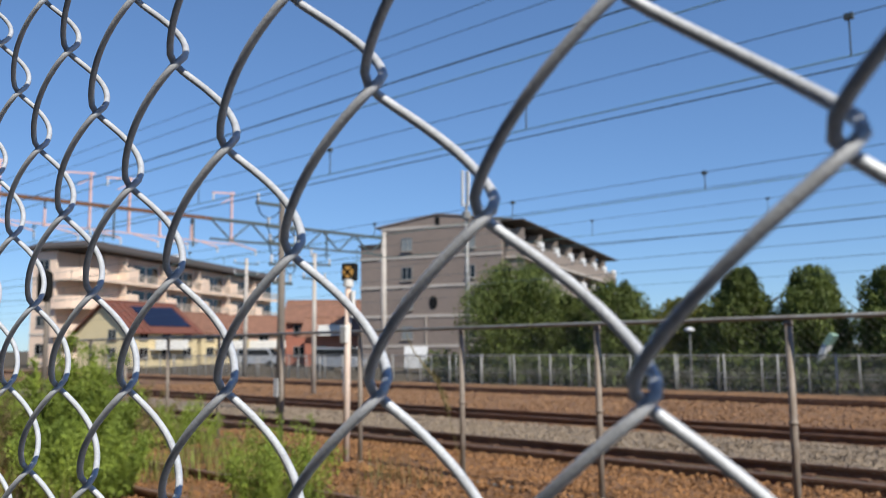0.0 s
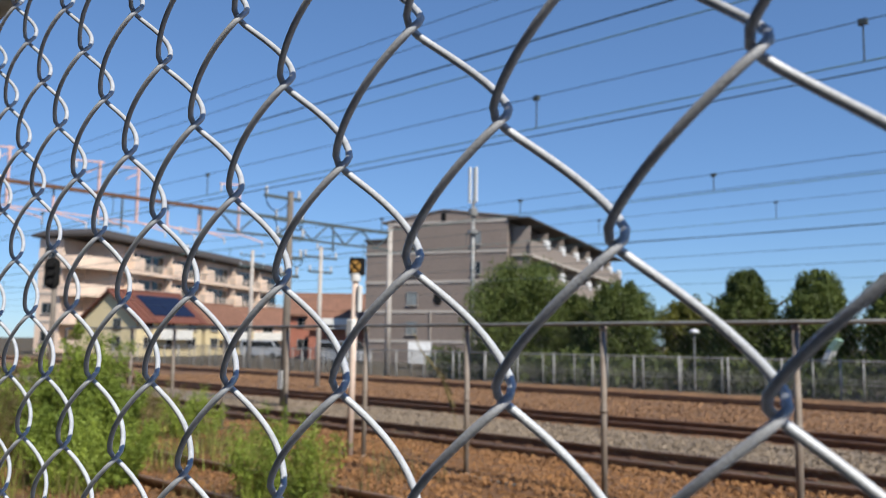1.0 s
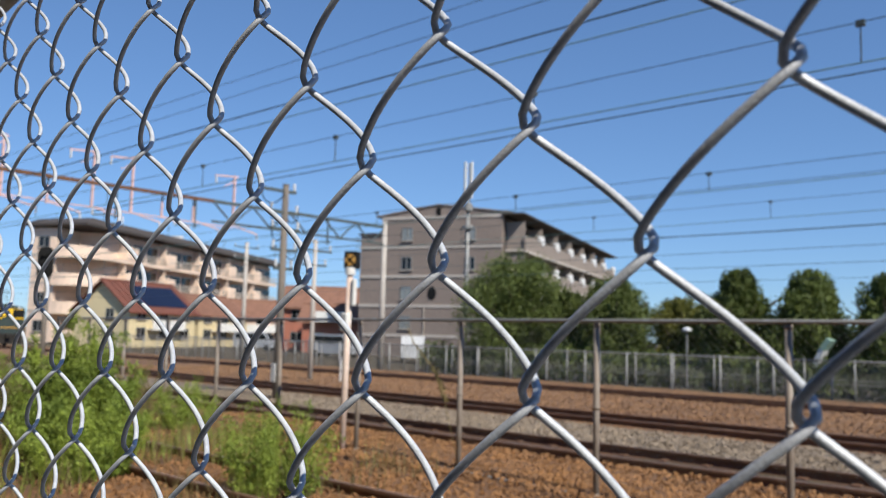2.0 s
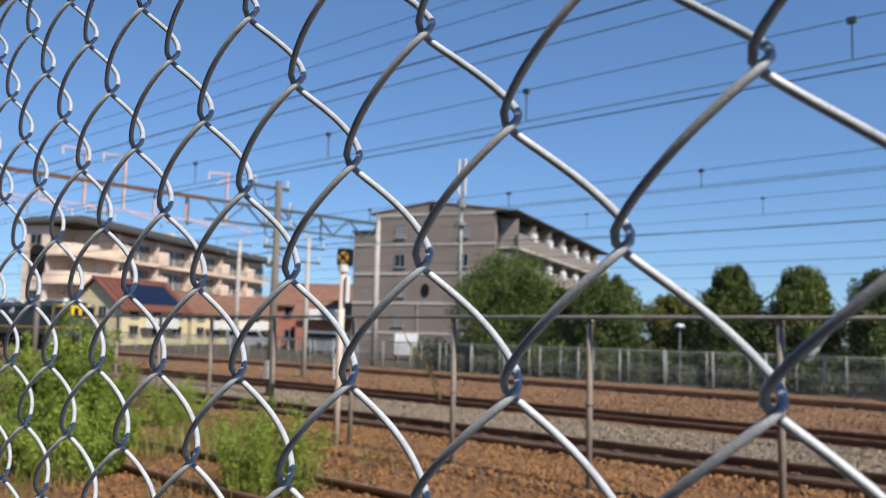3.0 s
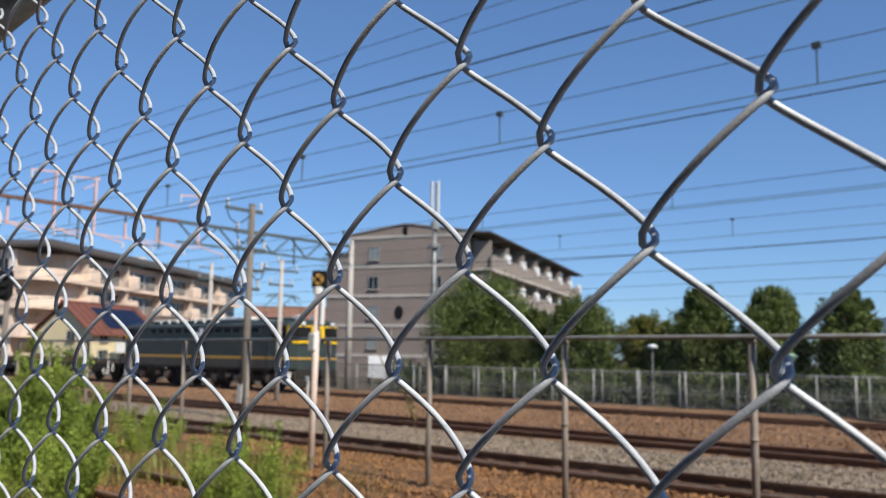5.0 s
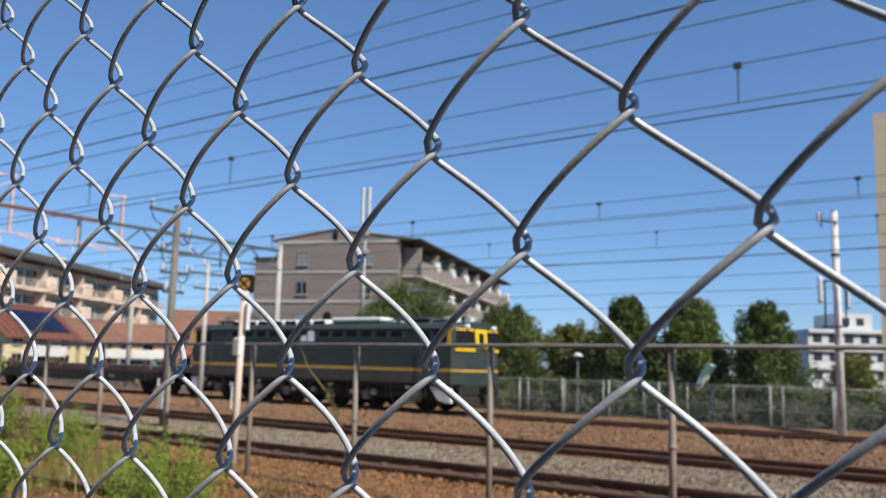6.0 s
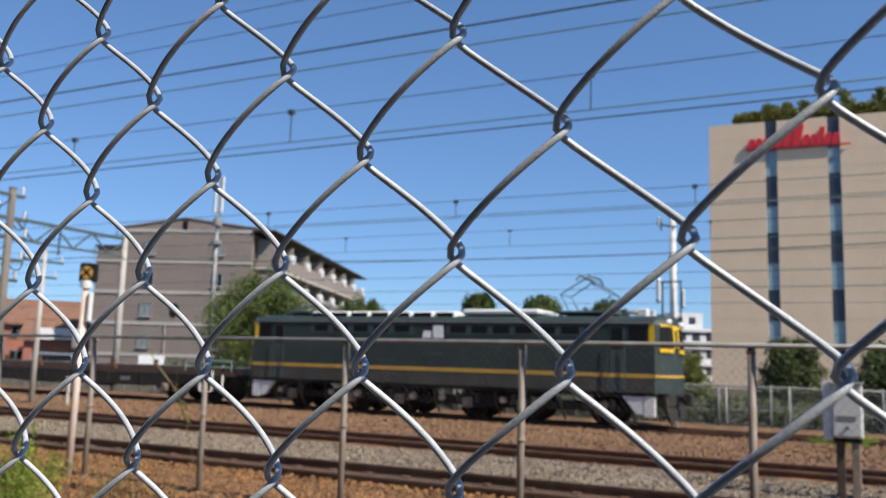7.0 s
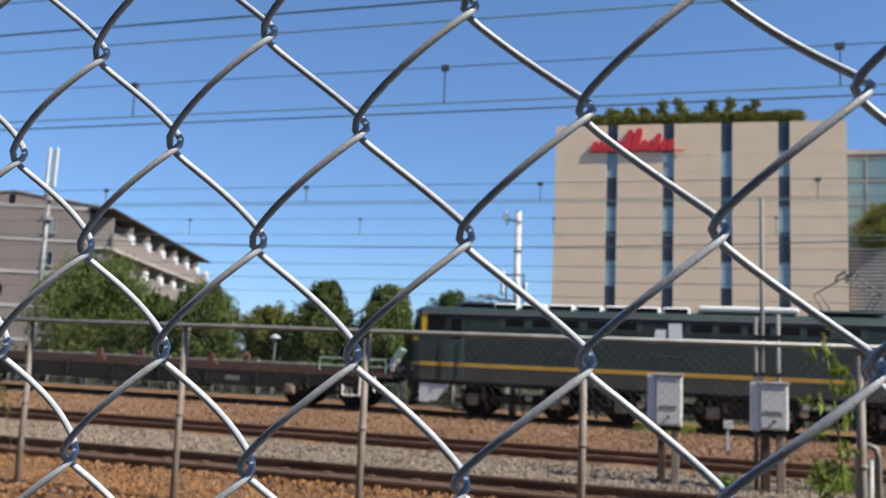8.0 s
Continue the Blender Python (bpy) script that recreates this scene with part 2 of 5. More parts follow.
# ---- mesh tools ----
class Shape:
    """Collects vertices and faces of one mesh."""
    def __init__(self):
        self.v, self.f = [], []

    def add(self, verts, faces):
        o = len(self.v)
        self.v.extend(tuple(p) for p in verts)
        self.f.extend(tuple(i + o for i in q) for q in faces)
        return self

    def box(self, x0, x1, y0, y1, z0, z1, c=0.0, m=None):
        """A box; c cuts its upright and long edges by that much."""
        if c:
            ring = [(x0 + c, y0), (x1 - c, y0), (x1, y0 + c), (x1, y1 - c), (x1 - c, y1), (x0 + c, y1), (x0, y1 - c), (x0, y0 + c)]
            cx, cy = (x0 + x1) / 2, (y0 + y1) / 2
            kx, ky = 1 - c / max(x1 - x0, 1e-6) * 2, 1 - c / max(y1 - y0, 1e-6) * 2
            inner = [(cx + (x - cx) * kx, cy + (y - cy) * ky) for x, y in ring]
            vs = [(x, y, z0) for x, y in inner] + [(x, y, z0 + c) for x, y in ring] + [(x, y, z1 - c) for x, y in ring] + [(x, y, z1) for x, y in inner]
            fs = [tuple(range(7, -1, -1)), tuple(range(24, 32))]
            for k in range(3):
                fs += [(8 * k + i, 8 * k + (i + 1) % 8, 8 * k + 8 + (i + 1) % 8, 8 * k + 8 + i) for i in range(8)]
        else:
            vs = [(x, y, z) for z in (z0, z1) for x, y in ((x0, y0), (x1, y0), (x1, y1), (x0, y1))]
            fs = [(3, 2, 1, 0), (4, 5, 6, 7), (0, 1, 5, 4), (1, 2, 6, 5), (2, 3, 7, 6), (3, 0, 4, 7)]
        if m is not None:
            vs = [m @ Vector(p) for p in vs]
        return self.add(vs, fs)

    def tube(self, points, radii, n=8, caps=True):
        """A round rod along points, with one radius or one a point."""
        pts = [Vector(p) for p in points]
        if not hasattr(radii, "__len__"):
            radii = [radii] * len(pts)
        vs, fs = [], []
        side = None
        for i, p in enumerate(pts):
            d = (pts[min(i + 1, len(pts) - 1)] - pts[max(i - 1, 0)]).normalized()
            if side is None:
                side = d.cross(Vector((0, 0, 1)) if abs(d.z) < 0.9 else Vector((1, 0, 0))).normalized()
            side = (side - d * side.dot(d)).normalized()
            up = d.cross(side)
            for k in range(n):
                a = 2 * math.pi * k / n
                vs.append(p + (side * math.cos(a) + up * math.sin(a)) * radii[i])
        for i in range(len(pts) - 1):
            fs += [(i * n + k, i * n + (k + 1) % n, (i + 1) * n + (k + 1) % n, (i + 1) * n + k) for k in range(n)]
        if caps:
            fs += [tuple(range(n - 1, -1, -1)), tuple(range((len(pts) - 1) * n, len(pts) * n))]
        return self.add(vs, fs)

    def bar(self, p, q, w, h=None):
        """A square bar from p to q."""
        h = h or w
        p, q = Vector(p), Vector(q)
        d = (q - p).normalized()
        s = d.cross(Vector((0, 0, 1)) if abs(d.z) < 0.95 else Vector((1, 0, 0))).normalized()
        u = s.cross(d)
        vs = [e + s * a * w / 2 + u * b * h / 2 for e in (p, q) for a, b in ((-1, -1), (1, -1), (1, 1), (-1, 1))]
        return self.add(vs, [(3, 2, 1, 0), (4, 5, 6, 7), (0, 1, 5, 4), (1, 2, 6, 5), (2, 3, 7, 6), (3, 0, 4, 7)])

    def prism(self, outline, a, b, axis="x"):
        """An outline of (u, v) drawn out from a to b along an axis."""
        put = {"x": lambda u, v, t: (t, u, v), "y": lambda u, v, t: (u, t, v), "z": lambda u, v, t: (u, v, t)}[axis]
        n = len(outline)
        vs = [put(u, v, t) for t in (a, b) for u, v in outline]
        fs = [tuple(range(n - 1, -1, -1)), tuple(range(n, 2 * n))] + [(i, (i + 1) % n, n + (i + 1) % n, n + i) for i in range(n)]
        return self.add(vs, fs)

    def mesh(self, name, mat, smooth=False):
        me = bpy.data.meshes.new(name)
        me.from_pydata(self.v, [], self.f)
        me.update()
        bm = bmesh.new()
        bm.from_mesh(me)
        bmesh.ops.recalc_face_normals(bm, faces=bm.faces) if len(bm.faces) < 40000 else None
        bm.to_mesh(me)
        bm.free()
        me.materials.append(mat)
        if smooth:
            me.polygons.foreach_set("use_smooth", [True] * len(me.polygons))
        return me


def part(name, shape, mat, parent=None, label="", smooth=False, m=None):
    ob = new(name, shape if isinstance(shape, bpy.types.Mesh) else shape.mesh(name, mat, smooth))
    if parent is not None:
        ob.parent = parent
    if m is not None:
        ob.matrix_local = m
    if label:
        ob["label"] = label
    return ob


def thing(name, m, label, category, group="", kind=""):
    ob = new(name)
    ob.empty_display_size = 0.2
    ob.matrix_world = m
    return tagged(ob, label, category, group, kind)


TRACK = pose(0, 0, 0, 0, 0, 4.5)   # x along the line, y across it


def on_track(s, q, z=0.0, turn=0.0):
    return TRACK @ pose(s, q, z, 0, 0, turn)


def rnd(a, b):
    return random.uniform(a, b)

# ---- ground ----
def ground():
    g = Shape()
    xs = sorted([-2500, -900, -400, -200, 200, 400, 900, 2500] + [x * 2.0 for x in range(-60, 31)])
    ys = sorted([-2500, -600, -150, -40, -15, -6, 32, 40, 60, 100, 200, 500, 1200, 2500] + [y * 1.0 for y in range(-2, 31)])
    for y in ys:
        for x in xs:
            h = (0.0 if y < 21.5 else -0.33) + 0.03 * noise.noise(Vector((x * 0.3, y * 0.3, 0))) * (abs(y) < 35) - 0.04
            g.v.append((x, y, h))
    n = len(xs)
    for j in range(len(ys) - 1):
        for i in range(n - 1):
            g.f.append((j * n + i, j * n + i + 1, (j + 1) * n + i + 1, (j + 1) * n + i))
    ob = part("ground", g, M_EARTH, None, smooth=True)
    ob.matrix_world = TRACK
    return tagged(ob, "bare brown earth with sparse dry weeds", "ground", kind="structure")


ground()


def ballast_bed(name, q0, q1, top, mat, label):
    """A raised bed of ballast with sloped, uneven shoulders."""
    b = Shape()
    rows = [(q0, -0.03), (q0 + 0.45, top), ((q0 + q1) / 2, top + 0.01), (q1 - 0.45, top), (q1, -0.03)]
    cols = [-160 + 1.0 * i for i in range(0, 221)]
    for s in cols:
        for q, z in rows:
            b.v.append((s, q + 0.08 * noise.noise(Vector((s * 0.7, q, 3))), z + 0.04 * noise.noise(Vector((s * 0.9, q * 2, 0)))))
    k = len(rows)
    for i in range(len(cols) - 1):
        for j in range(k - 1):
            b.f.append((i * k + j, (i + 1) * k + j, (i + 1) * k + j + 1, i * k + j + 1))
    ob = part(name, b, mat, None, smooth=True)
    ob.matrix_world = TRACK
    return tagged(ob, label, "ballast", kind="structure")


ballast_bed("ballast_1", 6.95, 9.35, 0.03, M_BALLAST, "rust-brown crushed stone beside the first track")
ballast_bed("ballast_7", 2.6, 7.4, -0.02, M_BALLAST, "weedy brown ballast of the old siding")
ballast_bed("ballast_2", 8.7, 11.5, -0.04, M_BALLAST_DARK, "dark oily ballast under the first track")
ballast_bed("ballast_3", 10.9, 14.0, 0.0, M_BALLAST_GREY, "grey ballast between two tracks")
ballast_bed("ballast_4", 13.3, 16.3, -0.02, M_BALLAST, "rust-brown ballast under the second track")
ballast_bed("ballast_5", 15.6, 22.2, 0.0, M_BALLAST_TAN, "orange-brown ballast before the running line")
ballast_bed("ballast_6", 21.8, 27.4, -0.20, M_BALLAST_TAN, "orange-brown ballast under the running line")


def stones(name, q0, q1, s0, s1, count, z, mat, label, size=(0.015, 0.036)):
    """Loose crushed stones, too many to count."""
    b = Shape()
    base = [Vector(p).normalized() for p in ((1, 1, 1), (-1, -1, 1), (-1, 1, -1), (1, -1, -1), (0.2, 0.1, 1.3), (0, 0, -1.2))]
    faces = [(0, 4, 1), (0, 2, 4), (4, 2, 1), (0, 1, 3), (0, 3, 2), (1, 2, 5), (2, 3, 5), (3, 1, 5)]
    for _ in range(count):
        e = Euler((rnd(0, 6), rnd(0, 6), rnd(0, 6))).to_matrix()
        r = rnd(*size)
        c = Vector((rnd(s0, s1), rnd(q0, q1), z + r * 0.4))
        b.add([c + e @ Vector((p.x * r * 1.3, p.y * r, p.z * r * 0.8)) for p in base], faces)
    me = bpy.data.meshes.new(name)
    me.from_pydata(b.v, [], b.f)
    me.materials.append(mat)
    ob = new(name, me)
    ob.matrix_world = TRACK
    return tagged(ob, label, "gravel", kind="stuff")


stones("loose_stones", 7.0, 9.3, -14, 3, 12000, 0.03, M_STONE, "loose rust-brown crushed stones beside the track")
stones("loose_stones", 3.4, 7.0, -16, -2, 9000, -0.01, M_STONE, "loose brown stones of the old siding")
stones("loose_stones", 11.1, 13.6, -20, 5, 9000, 0.01, M_STONE_GREY, "loose grey crushed stones between tracks")
stones("loose_stones", 16.3, 21.9, -34, 8, 9000, 0.01, M_STONE_TAN, "tan-brown crushed stones before the running line", (0.025, 0.045))


# ---- tracks ----
def railway_track(q, top, label, s0=-150.0, s1=60.0, near=(-42, 12)):
    t = thing("railway_track", on_track(0, q, top), label, "railway track", "parallel railway tracks")
    prof = [(-0.064, -0.15), (0.064, -0.15), (0.064, -0.135), (0.012, -0.12), (0.012, -0.045), (0.033, -0.035), (0.033, -0.004), (0.022, 0.0), (-0.022, 0.0), (-0.033, -0.004), (-0.033, -0.035), (-0.012, -0.045), (-0.012, -0.12), (-0.064, -0.135)]
    for side in (-0.566, 0.566):
        r = part("rail", Shape().prism([(side + u, v) for u, v in prof], s0, s1), M_RAIL, t, "rusty steel rail")
        part("rail_head", Shape().box(s0, s1, side - 0.021, side + 0.021, 0.0, 0.003), M_RAILTOP, r, "worn running surface")
    sl = Shape().box(-0.1, 0.1, -1.0, 1.0, -0.24, -0.125, 0.015).mesh("sleeper", M_SLEEPER)
    fast = Shape().box(-0.06, 0.06, -0.15, 0.15, -0.13, -0.105, 0.01).mesh("fastening", M_RAIL)
    n = int((near[1] - near[0]) / 0.62)
    for i in range(n):
        x = near[0] + i * 0.62
        part("sleeper", sl, None, t, m=pose(x, rnd(-0.015, 0.015), rnd(-0.004, 0.004), 0, 0, rnd(-0.6, 0.6)))
        for side in (-0.566, 0.566):
            part("fastening", fast, None, t, m=pose(x, side, 0))
    far = Shape()
    s = s0
    while s < s1:
        if not near[0] - 0.4 < s < near[0] + n * 0.62:
            far.box(s - 0.1, s + 0.1, -1.0, 1.0, -0.24, -0.125)
        s += 0.62
    tagged(part("far_sleepers", far, M_SLEEPER, t), kind="stuff")
    return t


railway_track(10.05, 0.10, "rusty railway track on wooden sleepers in brown ballast", near=(-30, 6))
railway_track(14.75, 0.10, "rusty railway track beyond grey ballast", near=(-42, 8))
railway_track(25.2, -0.06, "railway track on which the train runs", near=(-50, 14))


railway_track(4.98, 0.09, "rusty disused siding overgrown with weeds", -90.0, 14.0, (-24, -1))


# ---- unseen dark wall, added behind the camera to block sky light ----
def back_wall():
    w = part("sky_block_south", Shape().box(-34, 16, -3.8, -3.4, -0.2, 9.0), M_WALLDARK)
    tagged(w, "unseen plain dark wall added behind the camera to block sky light", "wall", kind="structure")


back_wall()


def lane():
    # added unseen sheet that cuts brown bounce light from the earth below
    b = Shape().box(-34, 16, -3.4, -0.04, -0.06, 0.02)
    tagged(part("dark_ground_sheet", b, M_DARKGROUND), "unseen dark ground sheet added beside the fence to cut bounce light", "lane", kind="structure")


lane()


# ---- near chain-link fence ----
PITCH = 0.075


def chain_link_fence():
    f = thing("chain_link_fence", pose(0, 0, 1.62) @ pose(0, 0, 0, 0, -1.292, -0.181), "galvanised chain-link fence of thick woven wire", "fence")
    n_turn, per = 25, 28
    amp = PITCH / 4 + 0.0021
    s = Shape()
    pts = []
    for k in range(n_turn * per + 1):
        p = 2 * math.pi * k / per
        x = amp * math.asin(0.978 * math.sin(p)) / math.asin(0.978)
        c = math.cos(p)
        # front slants bulge towards the near side, back slants less
        y = 0.0082 * c ** 0.8 if c > 0 else -0.0066 * abs(c) ** 0.7
        pts.append((x, y, -PITCH * k / per))
    s.tube(pts, 0.00124, 8)
    fine = s.mesh("wire", M_WIRE, True)
    coarse = Shape().tube(pts[::2], 0.00124, 5).mesh("wire", M_WIRE, True)
    # a strand swings between the node columns i and i + 1
    for i in range(-130, 90):
        top = 0.235 + (0.0 if i % 2 else PITCH / 2)
        z0 = round(top / (PITCH / 2)) * PITCH / 2
        if (round(z0 / (PITCH / 2)) + i) % 2:
            z0 += PITCH / 2
        part("wire", fine if -48 <= i < 36 else coarse, None, f, m=pose((i + 0.5) * PITCH / 2, 0, z0 - PITCH / 4, 0, 0, 0))
    part("top_rail", Shape().tube([(-4.9, 0.03, 0.267), (3.4, 0.03, 0.267)], 0.017, 16), M_POST, f, "grey steel top rail", True)
    for x in (-4.8, -2.8, 1.3, 3.3):
        part("post", Shape().tube([(x, 0.045, -1.64), (x, 0.045, 0.25)], 0.024, 16), M_POST, f, "grey steel post", True)
    return f


chain_link_fence()


# ---- the second fence, along the railway ----
def straight_mesh(b, x0, x1, z0, z1, pitch, w, y=0.0, jitter=0.0):
    """Crossing diagonal wires that fill a rectangle."""
    h = z1 - z0
    for sgn in (1, -1):
        x = x0 - h
        while x < x1 + h:
            p, q = (x, z0), (x + sgn * h, z1)
            lo, hi = 0.0, 1.0
            if q[0] != p[0]:
                ta, tb = (x0 - p[0]) / (q[0] - p[0]), (x1 - p[0]) / (q[0] - p[0])
                lo, hi = max(0.0, min(ta, tb)), min(1.0, max(ta, tb))
            if hi > lo:
                a = Vector((p[0] + (q[0] - p[0]) * lo, y + sgn * w * 0.6, z0 + h * lo))
                c = Vector((p[0] + (q[0] - p[0]) * hi, y + sgn * w * 0.6, z0 + h * hi))
                b.tube([a, c], w, 4, False)
            x += pitch
    return b


def lineside_fence():
    f = thing("lineside_fence", pose(0, 6.85, 0), "grey steel post-and-rail fence with wire netting", "fence")
    for k in range(-9, 6):
        x = -3.311 + 2.0 * k + (0.07 if k == 2 else 0)
        lean = rnd(-0.4, 0.4)
        p = part("post", Shape().tube([(x, 0, -0.25), (x + 0.01 * lean, 0, 1.765)], 0.032, 12), M_POST_BROWN, f, smooth=True)
        part("cap", Shape().tube([(x, 0, 1.765), (x, 0, 1.778), (x, 0, 1.788)], [0.034, 0.034, 0.018], 12), M_POST_BROWN, p, smooth=True)
        for z in (0.04, 0.9, 1.72):
            part("clamp", Shape().tube([(x, 0, z - 0.015), (x, 0, z + 0.015)], 0.038, 12), M_POST_BROWN, p, smooth=True)
    part("top_rail", Shape().tube([(-21.3, -0.03, 1.77), (6.7, -0.03, 1.77)], 0.021, 10), M_POST, f, smooth=True)
    part("bottom_rail", Shape().tube([(-21.3, -0.03, 0.02), (6.7, -0.03, 0.02)], 0.017, 8), M_POST, f, smooth=True)
    tagged(part("wire_netting", straight_mesh(Shape(), -21.3, 6.7, 0.02, 1.76, 0.075, 0.00075, 0.05), M_NET, f), "thin diamond wire netting", kind="stuff")
    part("stay", Shape().tube([(0.79, 0.05, -0.05), (0.82, 0.05, 0.95)], 0.026, 10), M_POST, f, "short steel stay", True)
    return f


lineside_fence()


def far_fence(q, label, s0, s1, phase, top, gap=1.83):
    f = thing("far_fence", on_track(0, q), label, "fence", "fences beyond the railway")
    n = int((s1 - s0) / gap)
    me = Shape().tube([(0, 0, -0.5), (0, 0, top + 0.05)], 0.035, 8).mesh("post", M_POST_PALE, True)
    for k in range(n + 1):
        part("post", me, None, f, m=pose(s0 + phase + gap * k, 0, 0, rnd(-0.6, 0.6), rnd(-0.6, 0.6)))
    part("top_rail", Shape().tube([(s0, 0, top), (s1, 0, top)], 0.024, 8), M_POST, f, smooth=True)
    part("middle_rail", Shape().tube([(s0, 0, top - 0.72), (s1, 0, top - 0.72)], 0.012, 6), M_POST, f, smooth=True)
    tagged(part("wire_netting", straight_mesh(Shape(), s0, s1, -0.3, top, 0.11, 0.0031, 0.055), M_NET_GREY, f), "grey wire netting", kind="stuff")
    return f


far_fence(27.8, "low grey wire fence beyond the running line", -60.0, 24.0, 1.09, 1.17)
far_fence(33.4, "second grey wire fence before the hedge", -60.0, 24.0, 0.0, 1.10)


# ---- the train ----
def bogie(parent, x, mat=None, wheels=(-1.2, 1.2), frame_h=0.62):
    b = part("bogie", Shape().box(x + wheels[0] - 0.55, x + wheels[1] + 0.55, -1.12, -1.0, 0.42, frame_h, 0.02).box(x + wheels[0] - 0.55, x + wheels[1] + 0.55, 1.0, 1.12, 0.42, frame_h, 0.02).box(x - 0.3, x + 0.3, -1.0, 1.0, 0.4, 0.6), M_UNDER, parent, "dusty black bogie frame")
    for w in wheels:
        for y in (-0.58, 0.58):
            r = 0.5
            wh = Shape().tube([(x + w, y - 0.065, r), (x + w, y + 0.065, r)], r, 24)
            part("wheel", wh, M_UNDER, b)
        part("axle_box", Shape().box(x + w - 0.17, x + w + 0.17, -1.26, -1.12, 0.34, 0.66, 0.03).tube([(x + w, -1.30, 0.5), (x + w, -1.26, 0.5)], 0.11, 12), M_GEAR, b, "pale brown dusty axle box")
        for d in (-0.32, 0.32):
            part("spring", Shape().tube([(x + w + d, -1.16, 0.5), (x + w + d, -1.16, 0.78)], 0.075, 10), M_BROWNSTEEL, b)
    return b


LOCO_L = 14.62


def locomotive():
    """Its origin is the nose, at rail height; it points along +x and its near side looks to -y."""
    t = thing("electric_locomotive", on_track(0, 25.2, -0.06), "dark green electric locomotive with a yellow stripe and yellow cab ends", "locomotive")
    L = LOCO_L
    W = 1.40
    roof = [(-W, 2.90), (-W + 0.07, 3.02), (-W + 0.3, 3.12), (-0.6, 3.19), (0, 3.2), (0.6, 3.19), (W - 0.3, 3.12), (W - 0.07, 3.02), (W, 2.90)]
    body = Shape()
    ring = [(-W, 1.0), *roof, (W, 1.0)]
    # the cab ends are chamfered in plan
    secs = [(-L, 0.80), (-L + 0.32, 1.0), (-0.32, 1.0), (0.0, 0.80)]
    n = len(ring)
    for x, k in secs:
        e = 0.10 if x < -L / 2 else -0.10
        for y, z in ring:
            back = e * max(z - 2.3, 0) if x in (-L, 0.0) else 0
            body.v.append((x + back, y * k, z))
    for i in range(3):
        body.f += [(i * n + j, i * n + (j + 1) % n, (i + 1) * n + (j + 1) % n, (i + 1) * n + j) for j in range(n)]
    body.f += [tuple(range(n)), tuple(range(3 * n, 4 * n))]
    hull = part("body", body, M_GREEN, t, "dark green painted body")
    part("sill", Shape().box(-L + 0.3, -0.3, -1.36, 1.36, 0.88, 1.0), M_UNDER, t)
    for y in (-W - 0.012, W + 0.004):
        part("stripe", Shape().box(-L + 0.33, -0.33, y, y + 0.012, 1.41, 1.525), M_STRIPE, hull, "faded yellow waist stripe")
        part("skirt", Shape().box(-L + 0.33, -0.33, y + 0.007, y + 0.011, 1.0, 1.41), M_DUSTGREEN, hull, "lower side brown with dust")
    for x, e in ((0.0, 1), (-L, -1)):
        def span(y):
            """How far the nose lies back at this distance from the middle."""
            return x - e * max(0.0, abs(y) - 1.12) / 0.28 * 0.32
        def band(z0, z1, y0, y1, name, mat, label, proud=0.012):
            ys = [y0] + [c for c in (-1.12, 1.12) if y0 < c < y1] + [y1]
            sh = Shape()
            for a, b in zip(ys, ys[1:]):
                xa, xb = span(a), span(b)
                ba, bb = [e * 0.10 * max(z - 2.3, 0) for z in (z0, z1)]
                sh.add([(xa - ba + e * proud, a - 0.012 * (a <= -1.12), z0), (xb - ba + e * proud, b, z0), (xb - bb + e * proud, b, z1), (xa - bb + e * proud, a - 0.012 * (a <= -1.12), z1),
                        (xa - ba - e * 0.03, a, z0), (xb - ba - e * 0.03, b, z0), (xb - bb - e * 0.03, b, z1), (xa - bb - e * 0.03, a, z1)],
                       [(0, 1, 2, 3), (7, 6, 5, 4), (0, 4, 5, 1), (1, 5, 6, 2), (2, 6, 7, 3), (3, 7, 4, 0)])
            return part(name, sh, mat, hull, label)
        band(1.43, 1.505, -1.39, 1.39, "stripe", M_STRIPE, "yellow stripe round the nose")
        for y0, y1 in ((-1.30, -0.40), (0.40, 1.30)):
            band(2.14, 2.25, y0, y1, "lower_band", M_YELLOW, "yellow band below the windscreen", 0.02)
            band(2.30, 2.84, y0 + 0.03 * (y0 < 0), y1 - 0.03 * (y0 > 0), "windscreen", M_BLACK, "dark cab glass")
            band(2.86, 2.925, y0 - 0.07 * (y0 < 0), y1 + 0.07 * (y0 > 0), "upper_band", M_YELLOW, "yellow band above the windscreen", 0.02)
        # door in the middle of the nose
        for y0, y1 in ((-0.36, -0.17), (0.17, 0.36)):
            band(2.28, 2.86, y0, y1, "door_frame", M_YELLOW, "yellow door frame", 0.03)
        band(2.80, 2.93, -0.36, 0.36, "door_frame", M_YELLOW, "yellow door head", 0.032)
        band(2.35, 2.80, -0.17, 0.17, "door_window", M_BLACK, "dark door window", 0.015)
        for y in (-0.85, 0.85):
            part("headlight", Shape().tube([(x - e * 0.2, y, 2.99), (x + e * 0.03, y, 2.99)], 0.10, 14), M_INSUL, hull, "round pale headlight", True)
        part("corner_post", Shape().box(min(x - e * 0.48, x - e * 0.33), max(x - e * 0.48, x - e * 0.33), -W - 0.008, -W + 0.03, 2.28, 2.92), M_YELLOW, hull, "yellow corner post")
        part("cab_side_window", Shape().box(min(x - e * 1.05, x - e * 0.54), max(x - e * 1.05, x - e * 0.54), -W - 0.006, -W + 0.03, 2.28, 2.84, 0.004), M_BLACK, hull, "dark sliding cab window")
